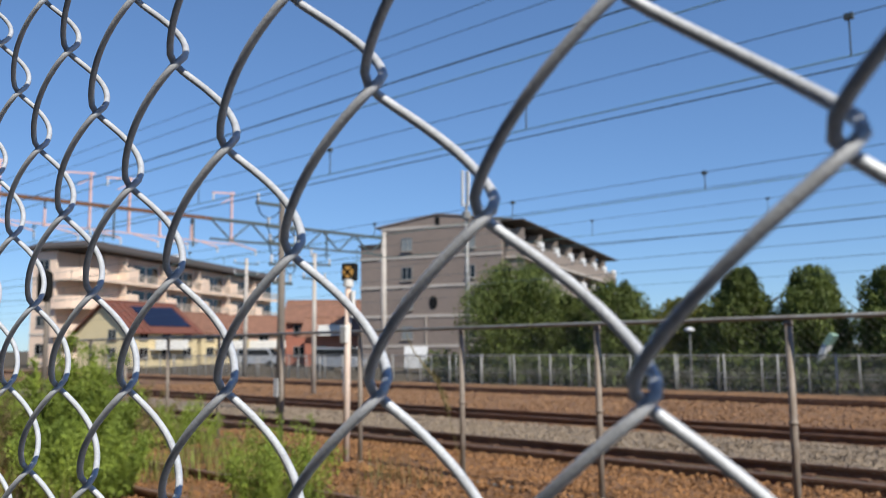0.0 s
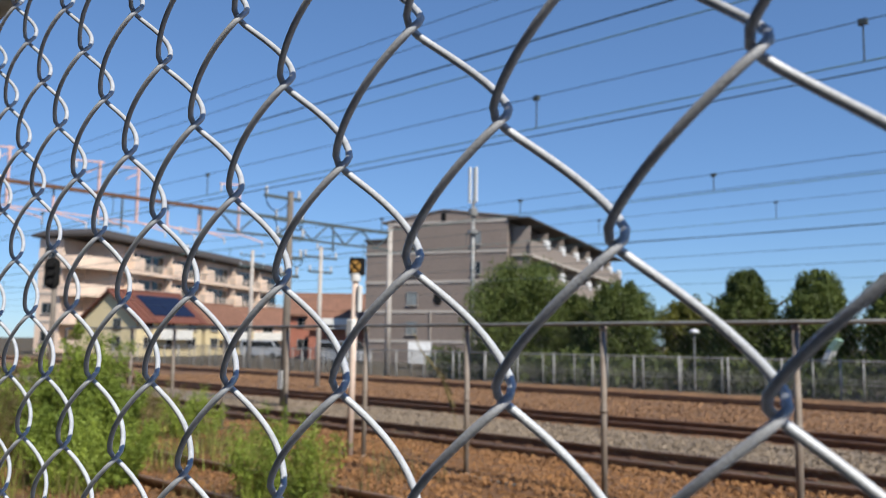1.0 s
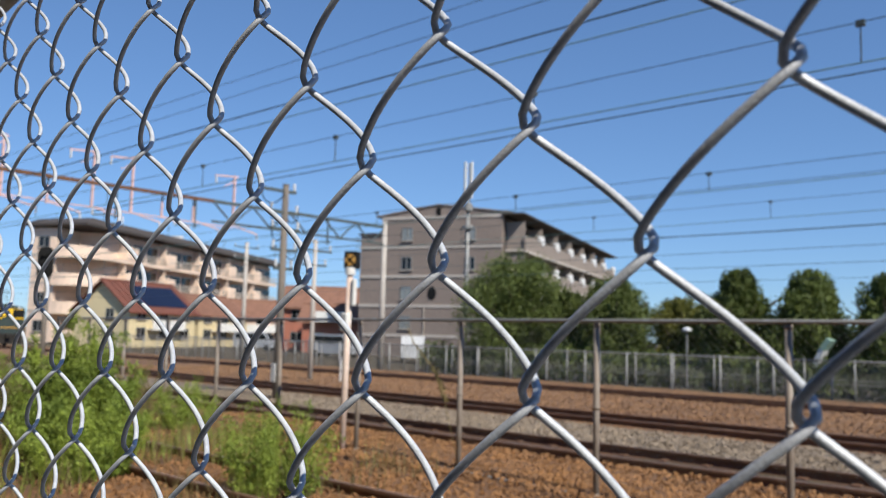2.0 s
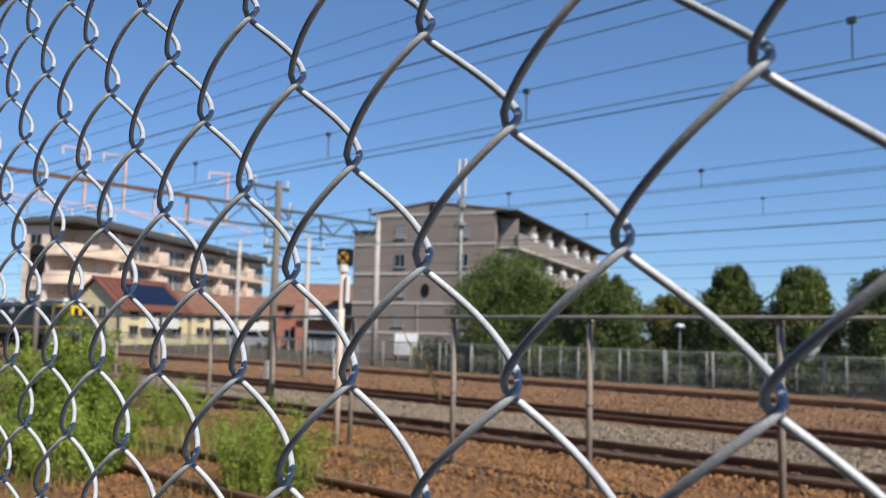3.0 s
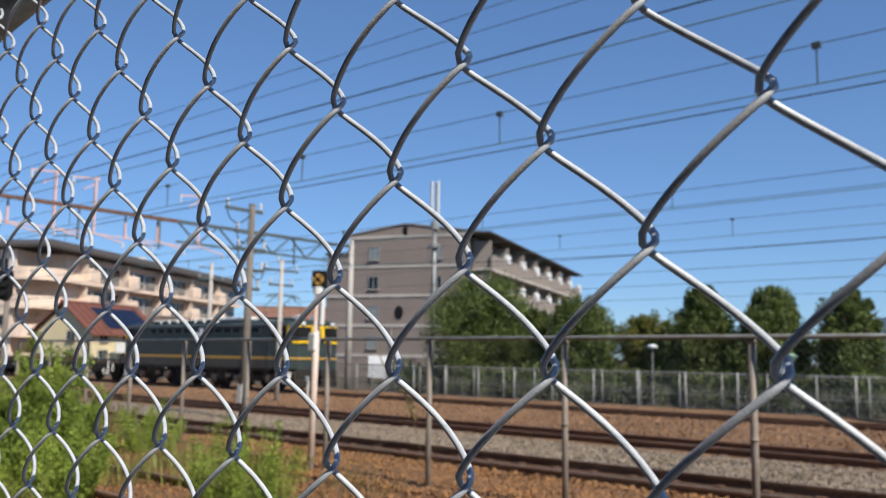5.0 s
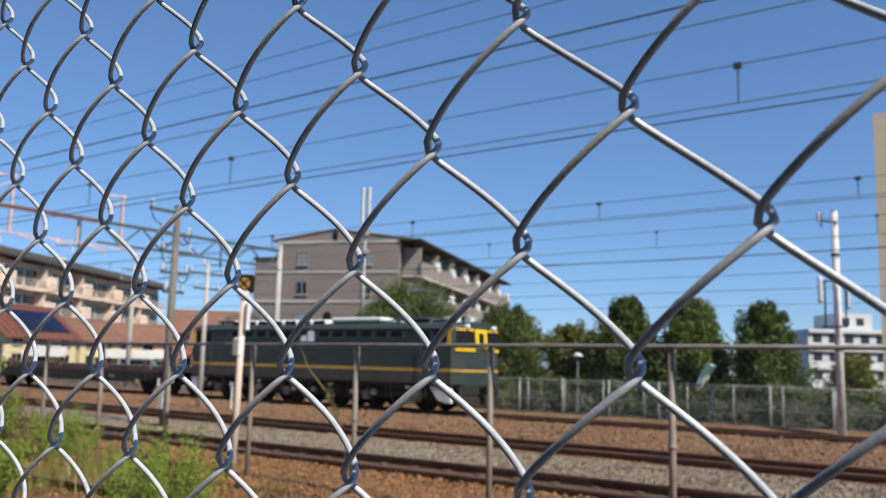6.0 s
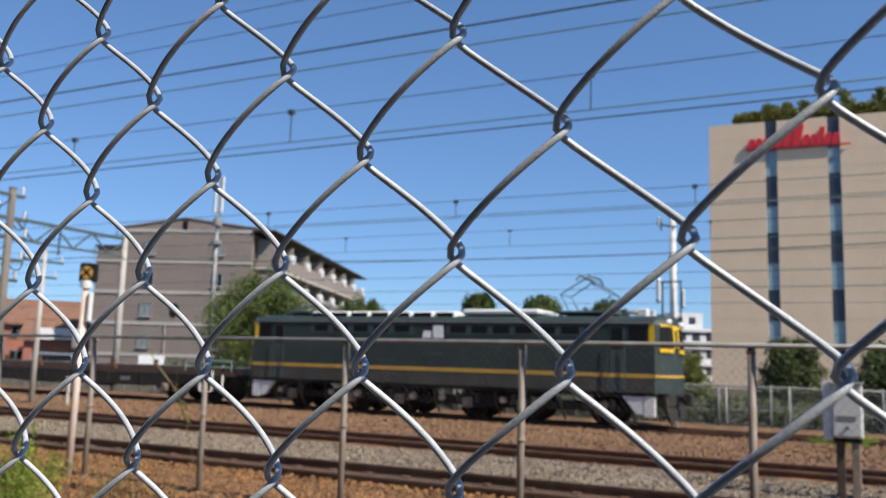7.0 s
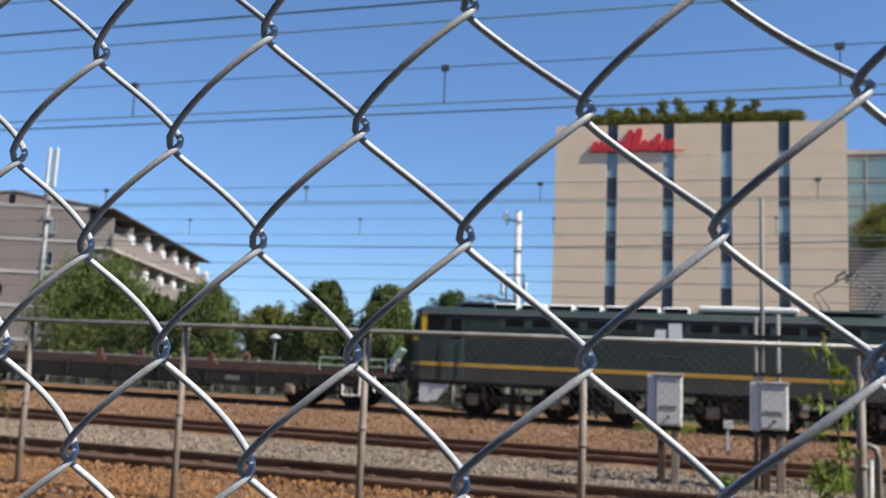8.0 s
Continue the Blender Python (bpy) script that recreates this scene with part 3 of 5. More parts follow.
        part("cab_door", Shape().box(min(x - e * 1.6, x - e * 1.18), max(x - e * 1.6, x - e * 1.18), -W - 0.008, -W + 0.02, 1.05, 2.84, 0.003), M_GREENLIGHT, hull, "dark green cab door")
        part("door_window", Shape().box(min(x - e * 1.56, x - e * 1.22), max(x - e * 1.56, x - e * 1.22), -W - 0.011, -W - 0.008, 2.2, 2.8), M_BLACK, hull, "dark door window")
        for d in (1.14, 1.64):
            part("handrail", Shape().tube([(x - e * d, -W - 0.05, 1.1), (x - e * d, -W - 0.05, 2.3)], 0.014, 6), M_GREEN, hull)
        part("buffer_beam", Shape().box(min(x - e * 0.3, x + e * 0.02), max(x - e * 0.3, x + e * 0.02), -1.15, 1.15, 0.62, 1.0, 0.02), M_UNDER, t)
        pl = Shape().prism([(x - e * 0.25, 0.95), (x + e * 0.05, 0.5), (x + e * 0.08, 0.22), (x, 0.22), (x - e * 0.32, 0.9)], -1.15, 1.15, "y")
        part("snow_plough", pl, M_UNDER, t, "dusty dark snow plough")
        part("step", Shape().prism([(x - e * 1.25, 0.90), (x - e * 0.62, 0.90), (x - e * 0.62, 0.40), (x - e * 0.85, 0.42)], -1.36, -1.22, "y"), M_BOX, t, "grey plate under the cab")
        part("step", Shape().prism([(x - e * 0.62, 0.90), (x - e * 0.33, 0.90), (x - e * 0.33, 0.36), (x - e * 0.62, 0.36)], -1.37, -1.22, "y"), M_CREAM, t, "white step plate under the cab")
        part("step", Shape().box(min(x - e * 0.1, x - e * 0.04), max(x - e * 0.1, x - e * 0.04), -0.95, -0.62, 0.35, 0.85), M_CREAM, t, "white step plate under the nose")
        part("coupler", Shape().box(min(x, x + e * 0.3), max(x, x + e * 0.3), -0.12, 0.12, 0.72, 0.95, 0.03).box(min(x + e * 0.25, x + e * 0.45), max(x + e * 0.25, x + e * 0.45), -0.17, 0.17, 0.66, 1.0, 0.03), M_UNDER, t)
    # high row of small windows along the side
    for x in [-2.77 - 0.724 * k for k in range(6)] + [-8.38 - 0.78 * k for k in range(5)]:
        part("louvre_window", Shape().box(x - 0.27, x + 0.27, -W - 0.010, -W + 0.02, 2.62, 2.83, 0.003), M_BLACK, hull, "small dark high-level window")
    for x0, x1 in ((-11.95, -7.95), (-6.8, -2.35)):
        part("window_band", Shape().box(x0, x1, -W - 0.004, -W + 0.01, 2.56, 2.88), M_GREENLIGHT, hull, "slightly paler window band")
    part("drip_rail", Shape().box(-L + 0.34, -0.34, -W - 0.03, -W + 0.02, 2.93, 2.975), M_ROOFGREY, hull)
    # roof equipment: ventilators with dark grilles, and a long hatch
    for i in range(7):
        x = -L + 2.75 + i * 0.80
        v = part("roof_vent", Shape().box(x - 0.37, x + 0.37, -1.0, 1.0, 3.08, 3.31, 0.05), M_CREAM, t, "pale roof ventilator")
        part("grille", Shape().box(x - 0.31, x + 0.31, -1.012, -1.0, 3.10, 3.265), M_BLACK, v)
    h = part("roof_hatch", Shape().box(-6.5, -3.9, -0.95, 0.95, 3.2, 3.38, 0.06), M_CREAM, t, "long pale roof hatch")
    part("hatch_base", Shape().box(-6.4, -4.0, -0.9, 0.9, 3.1, 3.2), M_BLACK, h)
    for x in (-1.5, -L + 1.5):
        part("horn", Shape().tube([(x, -0.6, 3.16), (x + 0.2, -0.6, 3.3), (x + 0.5, -0.6, 3.3)], [0.03, 0.04, 0.09], 10), M_ROOFGREY, t, smooth=True)
    for y in (-0.55, 0.35):
        part("roof_box", Shape().box(-1.02, -0.72, y, y + 0.3, 3.14, 3.42, 0.03), M_BOX, t, "small pale box on the cab roof")
    pantograph(t, -2.6, True)
    pantograph(t, -L + 2.0, False)
    # number bars and emblem
    emblem(hull, -7.28, W)
    part("number_plate", Shape().box(-7.6, -6.9, -W - 0.008, -W, 1.92, 1.97), M_GREENLIGHT, hull, "row of small bars")
    # running gear, three two-axle bogies
    for x in (-3.1, -L / 2, -L + 3.1):
        bogie(t, x)
    for x0, x1 in ((-6.1, -5.0), (-L + 5.0, -L + 6.1)):
        part("tank", Shape().box(x0, x1, -1.18, 1.18, 0.35, 0.86, 0.06), M_UNDER, t, "black under-floor tank")
    for i in range(14):
        x = -L + 1.2 + i * 1.03
        part("sand_pipe", Shape().tube([(x, -1.22, 0.9), (x + 0.05, -1.25, 0.5), (x + 0.1, -1.0, 0.15)], 0.03, 6), M_BROWNSTEEL, t)
        if i % 3 != 1:
            part("brake_cylinder", Shape().tube([(x + 0.3, -1.2, 0.62), (x + 0.3, -1.34, 0.62)], 0.10 + 0.02 * (i % 2), 10), M_GEAR, t, "dust-brown brake cylinder")
    return t


def pantograph(t, x, up):
    p = part("pantograph", Shape().box(x - 0.9, x + 0.9, -0.75, 0.75, 3.26, 3.34, 0.02), M_STEELBEAM, t, "dark pantograph on insulators")
    for dx in (-0.75, 0.75):
        for y in (-0.6, 0.6):
            part("insulator", Shape().tube([(x + dx, y, 3.14), (x + dx, y, 3.2), (x + dx, y, 3.22), (x + dx, y, 3.28)], [0.05, 0.09, 0.06, 0.09], 10), M_INSUL, p, smooth=True)
    h = 0.98 if up else 0.16
    for y in (-0.55, 0.55):
        arms = Shape()
        arms.tube([(x - 0.5, y, 3.36), (x - 0.78, y * 0.95, 3.36 + h * 0.5), (x, y * 0.85, 3.36 + h)], 0.02, 6)
        arms.tube([(x + 0.5, y, 3.36), (x + 0.78, y * 0.95, 3.36 + h * 0.5), (x, y * 0.85, 3.36 + h)], 0.02, 6)
        part("arm", arms, M_STEELBEAM, p)
    for dx in (-0.78, 0.78):
        part("cross_tube", Shape().tube([(x + dx, -0.53, 3.36 + h * 0.5), (x + dx, 0.53, 3.36 + h * 0.5)], 0.018, 6), M_STEELBEAM, p)
    head = Shape()
    for dx in (-0.14, 0.14):
        head.tube([(x + dx, -0.9, 3.28 + h), (x + dx, -0.65, 3.42 + h), (x + dx, 0.65, 3.42 + h), (x + dx, 0.9, 3.28 + h)], 0.03, 6)
    part("collector_head", head, M_STEELBEAM, p)


def emblem(hull, x, W):
    """White plain emblem: a low block beside a taller square one."""
    e = Shape()
    f, b = -W - 0.012, -W
    e.prism([(x - 0.36, 2.44), (x - 0.05, 2.44), (x - 0.05, 2.66), (x - 0.32, 2.66)], f, b, "y")
    e.prism([(x + 0.02, 2.44), (x + 0.38, 2.44), (x + 0.36, 2.84), (x + 0.02, 2.84)], f, b, "y")
    part("emblem", e, M_EMBLEM, hull, "white painted emblem of plain blocks")


def wagon():
    L = 19.6
    t = thing("flat_wagon", on_track(0, 25.2, -0.06), "empty dusty flat container wagon with rusty brackets", "wagon", "wagons of the train")
    part("deck", Shape().box(-L, 0, -1.25, 1.25, 0.98, 1.06), M_BROWNSTEEL, t)
    for y in (-1.24, 1.18):
        part("side_sill", Shape().prism([(-L + 0.3, 0.98), (-0.3, 0.98), (-0.6, 0.78), (-4.2, 0.5), (-L + 4.2, 0.5), (-L + 0.6, 0.78)], y, y + 0.06, "y"), M_UNDER, t, "dark fish-bellied side sill")
        part("edge_rail", Shape().box(-L, 0, y - 0.01, y + 0.07, 1.06, 1.12), M_RUST, t, "rusty edge rail")
    for i in range(11):
        x = -1.0 - i * (L - 2) / 10
        part("rib", Shape().box(x - 0.03, x + 0.03, -1.27, -1.24, 0.6, 0.98), M_UNDER, t)
    for x in (-0.35, -6.2, -10.4, -15.4, -L + 0.35):
        for y in (-1.2, 1.05):
            part("container_bracket", Shape().box(x - 0.22, x + 0.22, y, y + 0.15, 1.06, 1.22, 0.02).box(x - 0.10, x + 0.10, y + 0.02, y + 0.13, 1.22, 1.48, 0.02), M_RUST, t, "rusty upright bracket")
    for y in (-0.95, 0.8):
        part("long_bar", Shape().box(-L + 0.8, -0.9, y, y + 0.16, 1.06, 1.26, 0.02), M_BROWNSTEEL, t, "long rusty bar lying on the deck")
    for x in (-0.15, -L + 0.15):
        part("end_post", Shape().tube([(x, -1.1, 1.06), (x, -1.1, 1.45), (x, -0.4, 1.45), (x, -0.4, 1.06)], 0.022, 6), M_ROOFGREY, t, "grey end handrail")
    part("end_rail", Shape().tube([(-0.25, -1.2, 1.06), (-0.25, -1.2, 1.5), (-2.4, -1.2, 1.5), (-2.4, -1.2, 1.06)], 0.028, 6).tube([(-1.3, -1.2, 1.06), (-1.3, -1.2, 1.5)], 0.022, 6).tube([(-0.25, -1.2, 1.28), (-2.4, -1.2, 1.28)], 0.02, 6), M_PALEGREEN, t, "pale grey-green handrail")
    part("shunter_step", Shape().tube([(-1.0, -1.33, 1.15), (-1.0, -1.33, 0.42), (-1.55, -1.33, 0.42), (-1.55, -1.33, 0.72)], 0.035, 6), M_CREAM, t, "white looped step rail")
    for x in (-2.4, -L + 2.4):
        bogie(t, x, None, (-0.95, 0.95), 0.6)
    part("air_tank", Shape().tube([(-7.5, -0.9, 0.62), (-6.3, -0.9, 0.62)], 0.2, 12), M_UNDER, t)
    part("brake_box", Shape().box(-11.5, -9.5, -1.0, -0.4, 0.45, 0.8, 0.03), M_UNDER, t)
    for x in (-5.3, -13.3):
        part("label_plate", Shape().box(x - 0.25, x + 0.25, -1.31, -1.30, 0.68, 0.82), M_ROOFGREY, t, "pale plate of bars")
    part("hand_wheel", Shape().tube([(-0.55, -1.3, 0.55), (-0.55, -1.3, 1.0)], 0.035, 6), M_CREAM, t, "white brake lever")
    return t


LOCO = locomotive()
WAGONS = [wagon()]
WAGONS.append(copy_thing(WAGONS[0], on_track(0, 25.2, -0.06)))


# ---- line-side poles, gantries and wires ----
def insulator_string(parent, p, q, r=0.05):
    p, q = Vector(p), Vector(q)
    pts, rad = [], []
    for i in range(9):
        pts.append(p.lerp(q, i / 8))
        rad.append(r if i % 2 else r * 0.45)
    part("insulator", Shape().tube(pts, rad, 8), M_INSUL, parent, "white ribbed insulator", True)


def lattice_beam(parent, q0, q1, z, depth, name, mat, step=1.6, w=0.07):
    """A trussed beam along y."""
    b = part(name, Shape().bar((0, q0, z), (0, q1, z), w * 1.5), mat, parent)
    part("lower_chord", Shape().bar((0, q0, z - depth), (0, q1, z - depth), w), mat, b)
    n = max(2, int((q1 - q0) / step))
    for i in range(n):
        a, c = q0 + (q1 - q0) * i / n, q0 + (q1 - q0) * (i + 0.5) / n
        e = q0 + (q1 - q0) * (i + 1) / n
        part("brace", Shape().bar((0, a, z), (0, c, z - depth), w * 0.7).bar((0, c, z - depth), (0, e, z), w * 0.7), mat, b)
    return b


def gantry(s, poles, q0, q1, z, label, mat, far_q):
    g = thing("overhead_line_gantry", on_track(s, 0), label, "gantry", "gantries over the railway")
    for q, m2, top in poles:
        part("pole", Shape().tube([(0, q, -0.6), (0, q, top)], [0.17, 0.12], 12), m2, g, "tall concrete pole", True)
    lattice_beam(g, 19.0, q1, z, 0.85, "beam", mat, 1.7, 0.085)
    part("brown_beam", Shape().bar((0, q0, z), (0, 19.0, z), 0.11, 0.14), M_RAIL, g, "rust-brown beam")
    # pink-primed drop tubes, every third one a tall upright with arms, tied by a thin lower tube
    drops = [4.0, 5.6, 7.4, 9.0, 10.6, 12.2, 13.85, 15.4, 16.7, 18.1, 20.0]
    for k, q in enumerate(drops):
        if k % 3 == 1 or q == 13.85:
            u = part("upright", Shape().bar((0, q, z - 0.95), (0, q, z + 1.25), 0.085), M_PINKSTEEL, g, "pink-primed steel upright")
            part("arm", Shape().bar((0, q - 0.95, z + 1.12), (0, q + 0.15, z + 1.2), 0.06).bar((0, q - 0.5, z + 0.7), (0, q, z + 1.0), 0.04), M_PINKSTEEL, u)
            insulator_string(u, (0, q - 0.9, z + 1.1), (0, q - 0.9, z + 0.8), 0.055)
        else:
            d = part("drop_tube", Shape().bar((0, q, z - 0.35), (0, q, z - 1.0), 0.075), M_PINKSTEEL, g, "pink-primed drop tube")
            part("insulator", Shape().tube([(0, q, z - 0.06 * n) for n in range(7)], [0.045 if n % 2 else 0.025 for n in range(7)], 8), M_UNDER, d, "dark insulator", True)
        part("steady_arm", Shape().bar((0, q, z - 0.92), (0, q + 1.25, z - 1.18), 0.05), M_PINKSTEEL, g, "slanting pink steady arm")
        insulator_string(g, (0, q + 1.25, z - 1.18), (0, q + 1.25, z - 1.42), 0.05)
    part("tie_tube", Shape().bar((0, drops[0], z - 0.78), (0, drops[-1], z - 1.02), 0.045), M_PINKSTEEL, g, "thin pink tie tube")
    for q in far_q:
        part("hanger", Shape().bar((0, q, z), (0, q, z - 1.25), 0.06).bar((0, q - 0.9, z - 1.2), (0, q + 0.2, z - 1.1), 0.05), mat, g)
        insulator_string(g, (0, q - 0.9, z - 1.2), (0, q - 0.9, z - 0.9), 0.06)
    return g


gantry(-31.4, [(28.85, M_CONCRETE, 7.3)], 2.0, 28.9, 7.0, "weathered steel lattice gantry between concrete poles", M_STEELBEAM, (10.2, 14.8, 18.2, 25.2))


def cantilever_pole(s, q, top, label, arms, mat, r=0.13, marks=True):
    p = thing("line_pole", on_track(s, q), label, "pole", "poles of the overhead line")
    part("shaft", Shape().tube([(0, 0, -0.6), (0, 0, top)], [r, r * 0.72], 14), mat, p, smooth=True)
    part("cap", Shape().tube([(0, 0, top), (0, 0, top + 0.03)], r * 0.8, 14), mat, p)
    for z, y0, y1 in arms:
        a = part("cross_arm", Shape().bar((0, y0, z), (0, y1, z), 0.07), M_STEELBEAM, p)
        for y in (y0 + 0.05, y1 - 0.05):
            insulator_string(a, (0, y, z + 0.04), (0, y, z + 0.22), 0.045)
    if marks:
        part("marker_plate", Shape().box(-r * 0.8, r * 0.8, -r - 0.03, -r - 0.01, 0.42, 0.85), M_CREAM, p, "white plate on the pole")
    return p


cantilever_pole(-16.8, 12.08, 5.12, "dark weathered overhead-line pole with cross arms", [(4.98, -0.75, 0.3), (4.45, -0.45, 0.4), (4.05, -0.4, 0.45), (3.55, -0.35, 0.4), (3.1, -0.25, 0.3)], M_WOODPOLE, 0.105)


def jumper_cables(s, q):
    t = thing("jumper_cables", on_track(s, q), "dark looped cables hanging on the line pole", "cable")
    for y, z, drop in ((-0.72, 5.15, 0.42), (-0.42, 4.62, 0.34), (0.38, 4.62, 0.3), (-0.38, 4.2, 0.36), (0.4, 3.72, 0.3)):
        pts = [(0.02, y * (1 - (i / 10) * 0.9) * (1 + 0.35 * math.sin(math.pi * i / 10)), z - drop * math.sin(math.pi * i / 10 * 0.9) - 0.15 * i / 10) for i in range(11)]
        part("loop", Shape().tube(pts, 0.014, 6), M_BLACK, t, smooth=True)
    return t


jumper_cables(-16.8, 12.08)


def lattice_pole(s, q, top, label):
    p = cantilever_pole(s, q, top, label, [], M_POLEWHITE, 0.125, False)
    b = part("bracket_frame", Shape().bar((-0.42, -0.16, 4.35), (0.3, -0.16, 4.35), 0.05).bar((-0.42, -0.16, 3.0), (0.3, -0.16, 3.0), 0.05).bar((-0.3, -0.16, 3.0), (-0.3, -0.16, 4.35), 0.05).bar((0.26, -0.16, 3.0), (0.26, -0.16, 4.35), 0.04), M_STEELBEAM, p, "dark steel bracket frame")
    insulator_string(b, (-0.42, -0.2, 3.7), (-0.42, -0.2, 4.5), 0.09)
    insulator_string(b, (0.34, -0.2, 3.5), (0.34, -0.2, 4.1), 0.07)
    a = part("cross_arm", Shape().bar((-0.45, -0.1, 6.2), (0.12, -0.1, 6.1), 0.05).bar((-0.35, -0.1, 6.0), (-0.35, -0.1, 6.4), 0.04), M_STEELBEAM, p)
    insulator_string(a, (-0.42, -0.1, 6.15), (-0.42, -0.1, 6.45), 0.07)
    for z in (2.3, 5.1):
        part("band", Shape().tube([(0, 0, z), (0, 0, z + 0.08)], 0.13, 14), M_STEELBEAM, p, "steel band")
    return p


lattice_pole(-5.45, 27.0, 6.45, "pale concrete overhead-line pole with steel brackets")
cantilever_pole(-23.1, 18.0, 4.75, "slim grey pole with cross arms and insulators", [(4.4, -0.7, 0.7), (3.9, -0.5, 0.5)], M_CONCRETE, 0.09, False)
cantilever_pole(-46.0, 30.5, 7.2, "far concrete line pole by the tracks", [(6.9, -0.9, 0.9), (6.2, -0.9, 0.9)], M_CONCRETE, 0.15, False)
cantilever_pole(-62.0, 8.5, 6.2, "far dark line pole by the tracks", [(5.9, -0.9, 0.9)], M_WOODPOLE, 0.15, False)


def wire_run(name, q, z, r, mat, label, s0=-150.0, s1=70.0, sag=0.0, span=45.0, group="overhead wires"):
    pts = []
    n = 66 if sag else 2
    for i in range(n + 1):
        s = s0 + (s1 - s0) * i / n
        u = ((s + 31.4) % span) / span
        pts.append((s, 0, -sag * 4 * u * (1 - u) if sag else 0))
    ob = part(name, Shape().tube(pts, r, 6), mat)
    ob.matrix_world = on_track(0, q, z)
    return tagged(ob, label, "cable", group)


def catenary(q, contact, messenger, phase, label, twin=True, r=0.009, step=5.0):
    t = thing("overhead_wire", on_track(0, q), label, "overhead wire", "overhead wires")
    part("contact_wire", Shape().tube([(-150, 0, contact), (70, 0, contact)], r, 6), M_COPPER, t, "greenish contact wire")
    if twin:
        part("feeder_wire", Shape().tube([(-150, 0.25, contact + 0.08), (70, 0.25, contact + 0.08)], r, 6), M_COPPER, t)
    part("messenger_wire", Shape().tube([(-150, 0, messenger), (70, 0, messenger)], r * 0.7, 6), M_CABLE, t)
    s = phase - 12 * step
    while s < 14:
        part("dropper", Shape().bar((s, 0, contact), (s, 0, messenger - 0.03), 0.015).box(s - 0.05, s + 0.05, -0.03, 0.03, messenger - 0.05, messenger + 0.02), M_STEELBEAM, t)
        s += step
    return t


catenary(10.1, 4.86, 5.35, -3.05, "twin greenish contact wires with droppers over the first track", step=4.75)
catenary(16.3, 4.73, 5.11, -7.95, "contact wire with droppers over the second track", False, 0.010, 5.1)
catenary(25.2, 5.42, 5.94, -10.3, "contact wire with droppers over the running line", False, 0.011, 6.3)
wire_run("feeder_cable", 25.4, 5.74, 0.0176, M_CABLE, "thick dark sagging cable over the running line", sag=0.7)
wire_run("feeder_cable", 10.1, 4.74, 0.0096, M_CABLE, "thin dark cable along the line")
wire_run("feeder_cable", 9.4, 5.95, 0.0128, M_CABLE, "thick dark green feeder cable")
wire_run("feeder_cable", 9.6, 5.77, 0.0096, M_COPPER, "greenish feeder cable along the line")
wire_run("feeder_cable", 11.5, 7.5, 0.0072, M_CABLE, "thin dark cable along the line")
wire_run("feeder_cable", 11.5, 7.9, 0.0072, M_CABLE, "thin dark cable along the line")
wire_run("feeder_cable", 31.0, 5.12, 0.0112, M_CABLE, "thin dark cable along the line")
wire_run("feeder_cable", 31.0, 4.55, 0.0112, M_CABLE, "thin dark cable along the line")
wire_run("feeder_cable", 36.0, 4.4, 0.0096, M_CABLE, "thin dark cable along the line")
wire_run("feeder_cable", 29.5, 5.62, 0.0096, M_CABLE, "thin dark cable along the line")
wire_run("feeder_cable", 20.5, 5.6, 0.0080, M_CABLE, "thin dark cable along the line")


# ---- trackside signal and cabinets ----
def shunt_signal():
    t = thing("marker_signal", on_track(-8.80, 7.36, -0.05) @ pose(0, 0, 0, 0, 0.9, 0), "white post with a square yellow and black cross sign", "signal")
    part("post", Shape().tube([(0, 0, -0.2), (0, 0, 2.5)], [0.046, 0.042], 12), M_WARMWHITE, t, "scuffed warm-white post", True)
    h = part("head", Shape().box(-0.10, 0.10, -0.02, 0.10, 2.5, 2.74, 0.015), M_BLACK, t, "black square lamp housing", m=pose(0, 0, 0, 0, 0, 25))
    part("face", Shape().tube([(0, -0.02, 2.62), (0, -0.027, 2.62)], 0.078, 20), M_ORANGE, h, "round yellow-orange face")
    part("cross", Shape().bar((-0.05, -0.031, 2.57), (0.05, -0.031, 2.67), 0.006, 0.022).bar((-0.05, -0.031, 2.67), (0.05, -0.031, 2.57), 0.006, 0.022), M_BLACK, h, "black cross")
    part("collar", Shape().tube([(0, 0, 2.42), (0, 0, 2.52)], 0.07, 12), M_CREAM, t)
    part("bracket", Shape().box(0.06, 0.12, -0.03, 0.03, 2.0, 2.36, 0.008), M_CREAM, t, "white bracket plate")
    part("junction_box", Shape().box(-0.085, 0.04, -0.07, 0.03, 1.66, 1.9, 0.012), M_CREAM, t, "white junction box")
    return t


shunt_signal()


def colour_light_signal():
    t = thing("railway_signal", on_track(-30.3, 12.0, -0.1), "black railway colour-light signal showing green on a brown mast", "signal")
    part("mast", Shape().tube([(0, 0, -0.2), (0, 0, 3.6)], 0.09, 10), M_WOODPOLE, t, smooth=True)
    pts = []
    for i in range(20):
        a = 2 * math.pi * i / 20
        pts.append((0.26 * math.cos(a), 3.88 + (0.30 if math.sin(a) > 0 else -0.30) + 0.26 * math.sin(a)))
    h = part("backboard", Shape().prism(pts, -0.06, 0.0, "y"), M_BLACK, t, "black oval backboard", m=pose(0, -0.1, 0, 0, 0, 55))
    for k, z in enumerate((4.18, 3.88, 3.58)):
        part("hood", Shape().tube([(0, -0.25, z), (0, -0.06, z)], 0.11, 12), M_BLACK, h)
    part("lamp", Shape().tube([(0, -0.09, 3.58), (0, -0.07, 3.58)], 0.09, 12), M_SIGNALGREEN, h, "green signal lamp")
    return t


colour_light_signal()


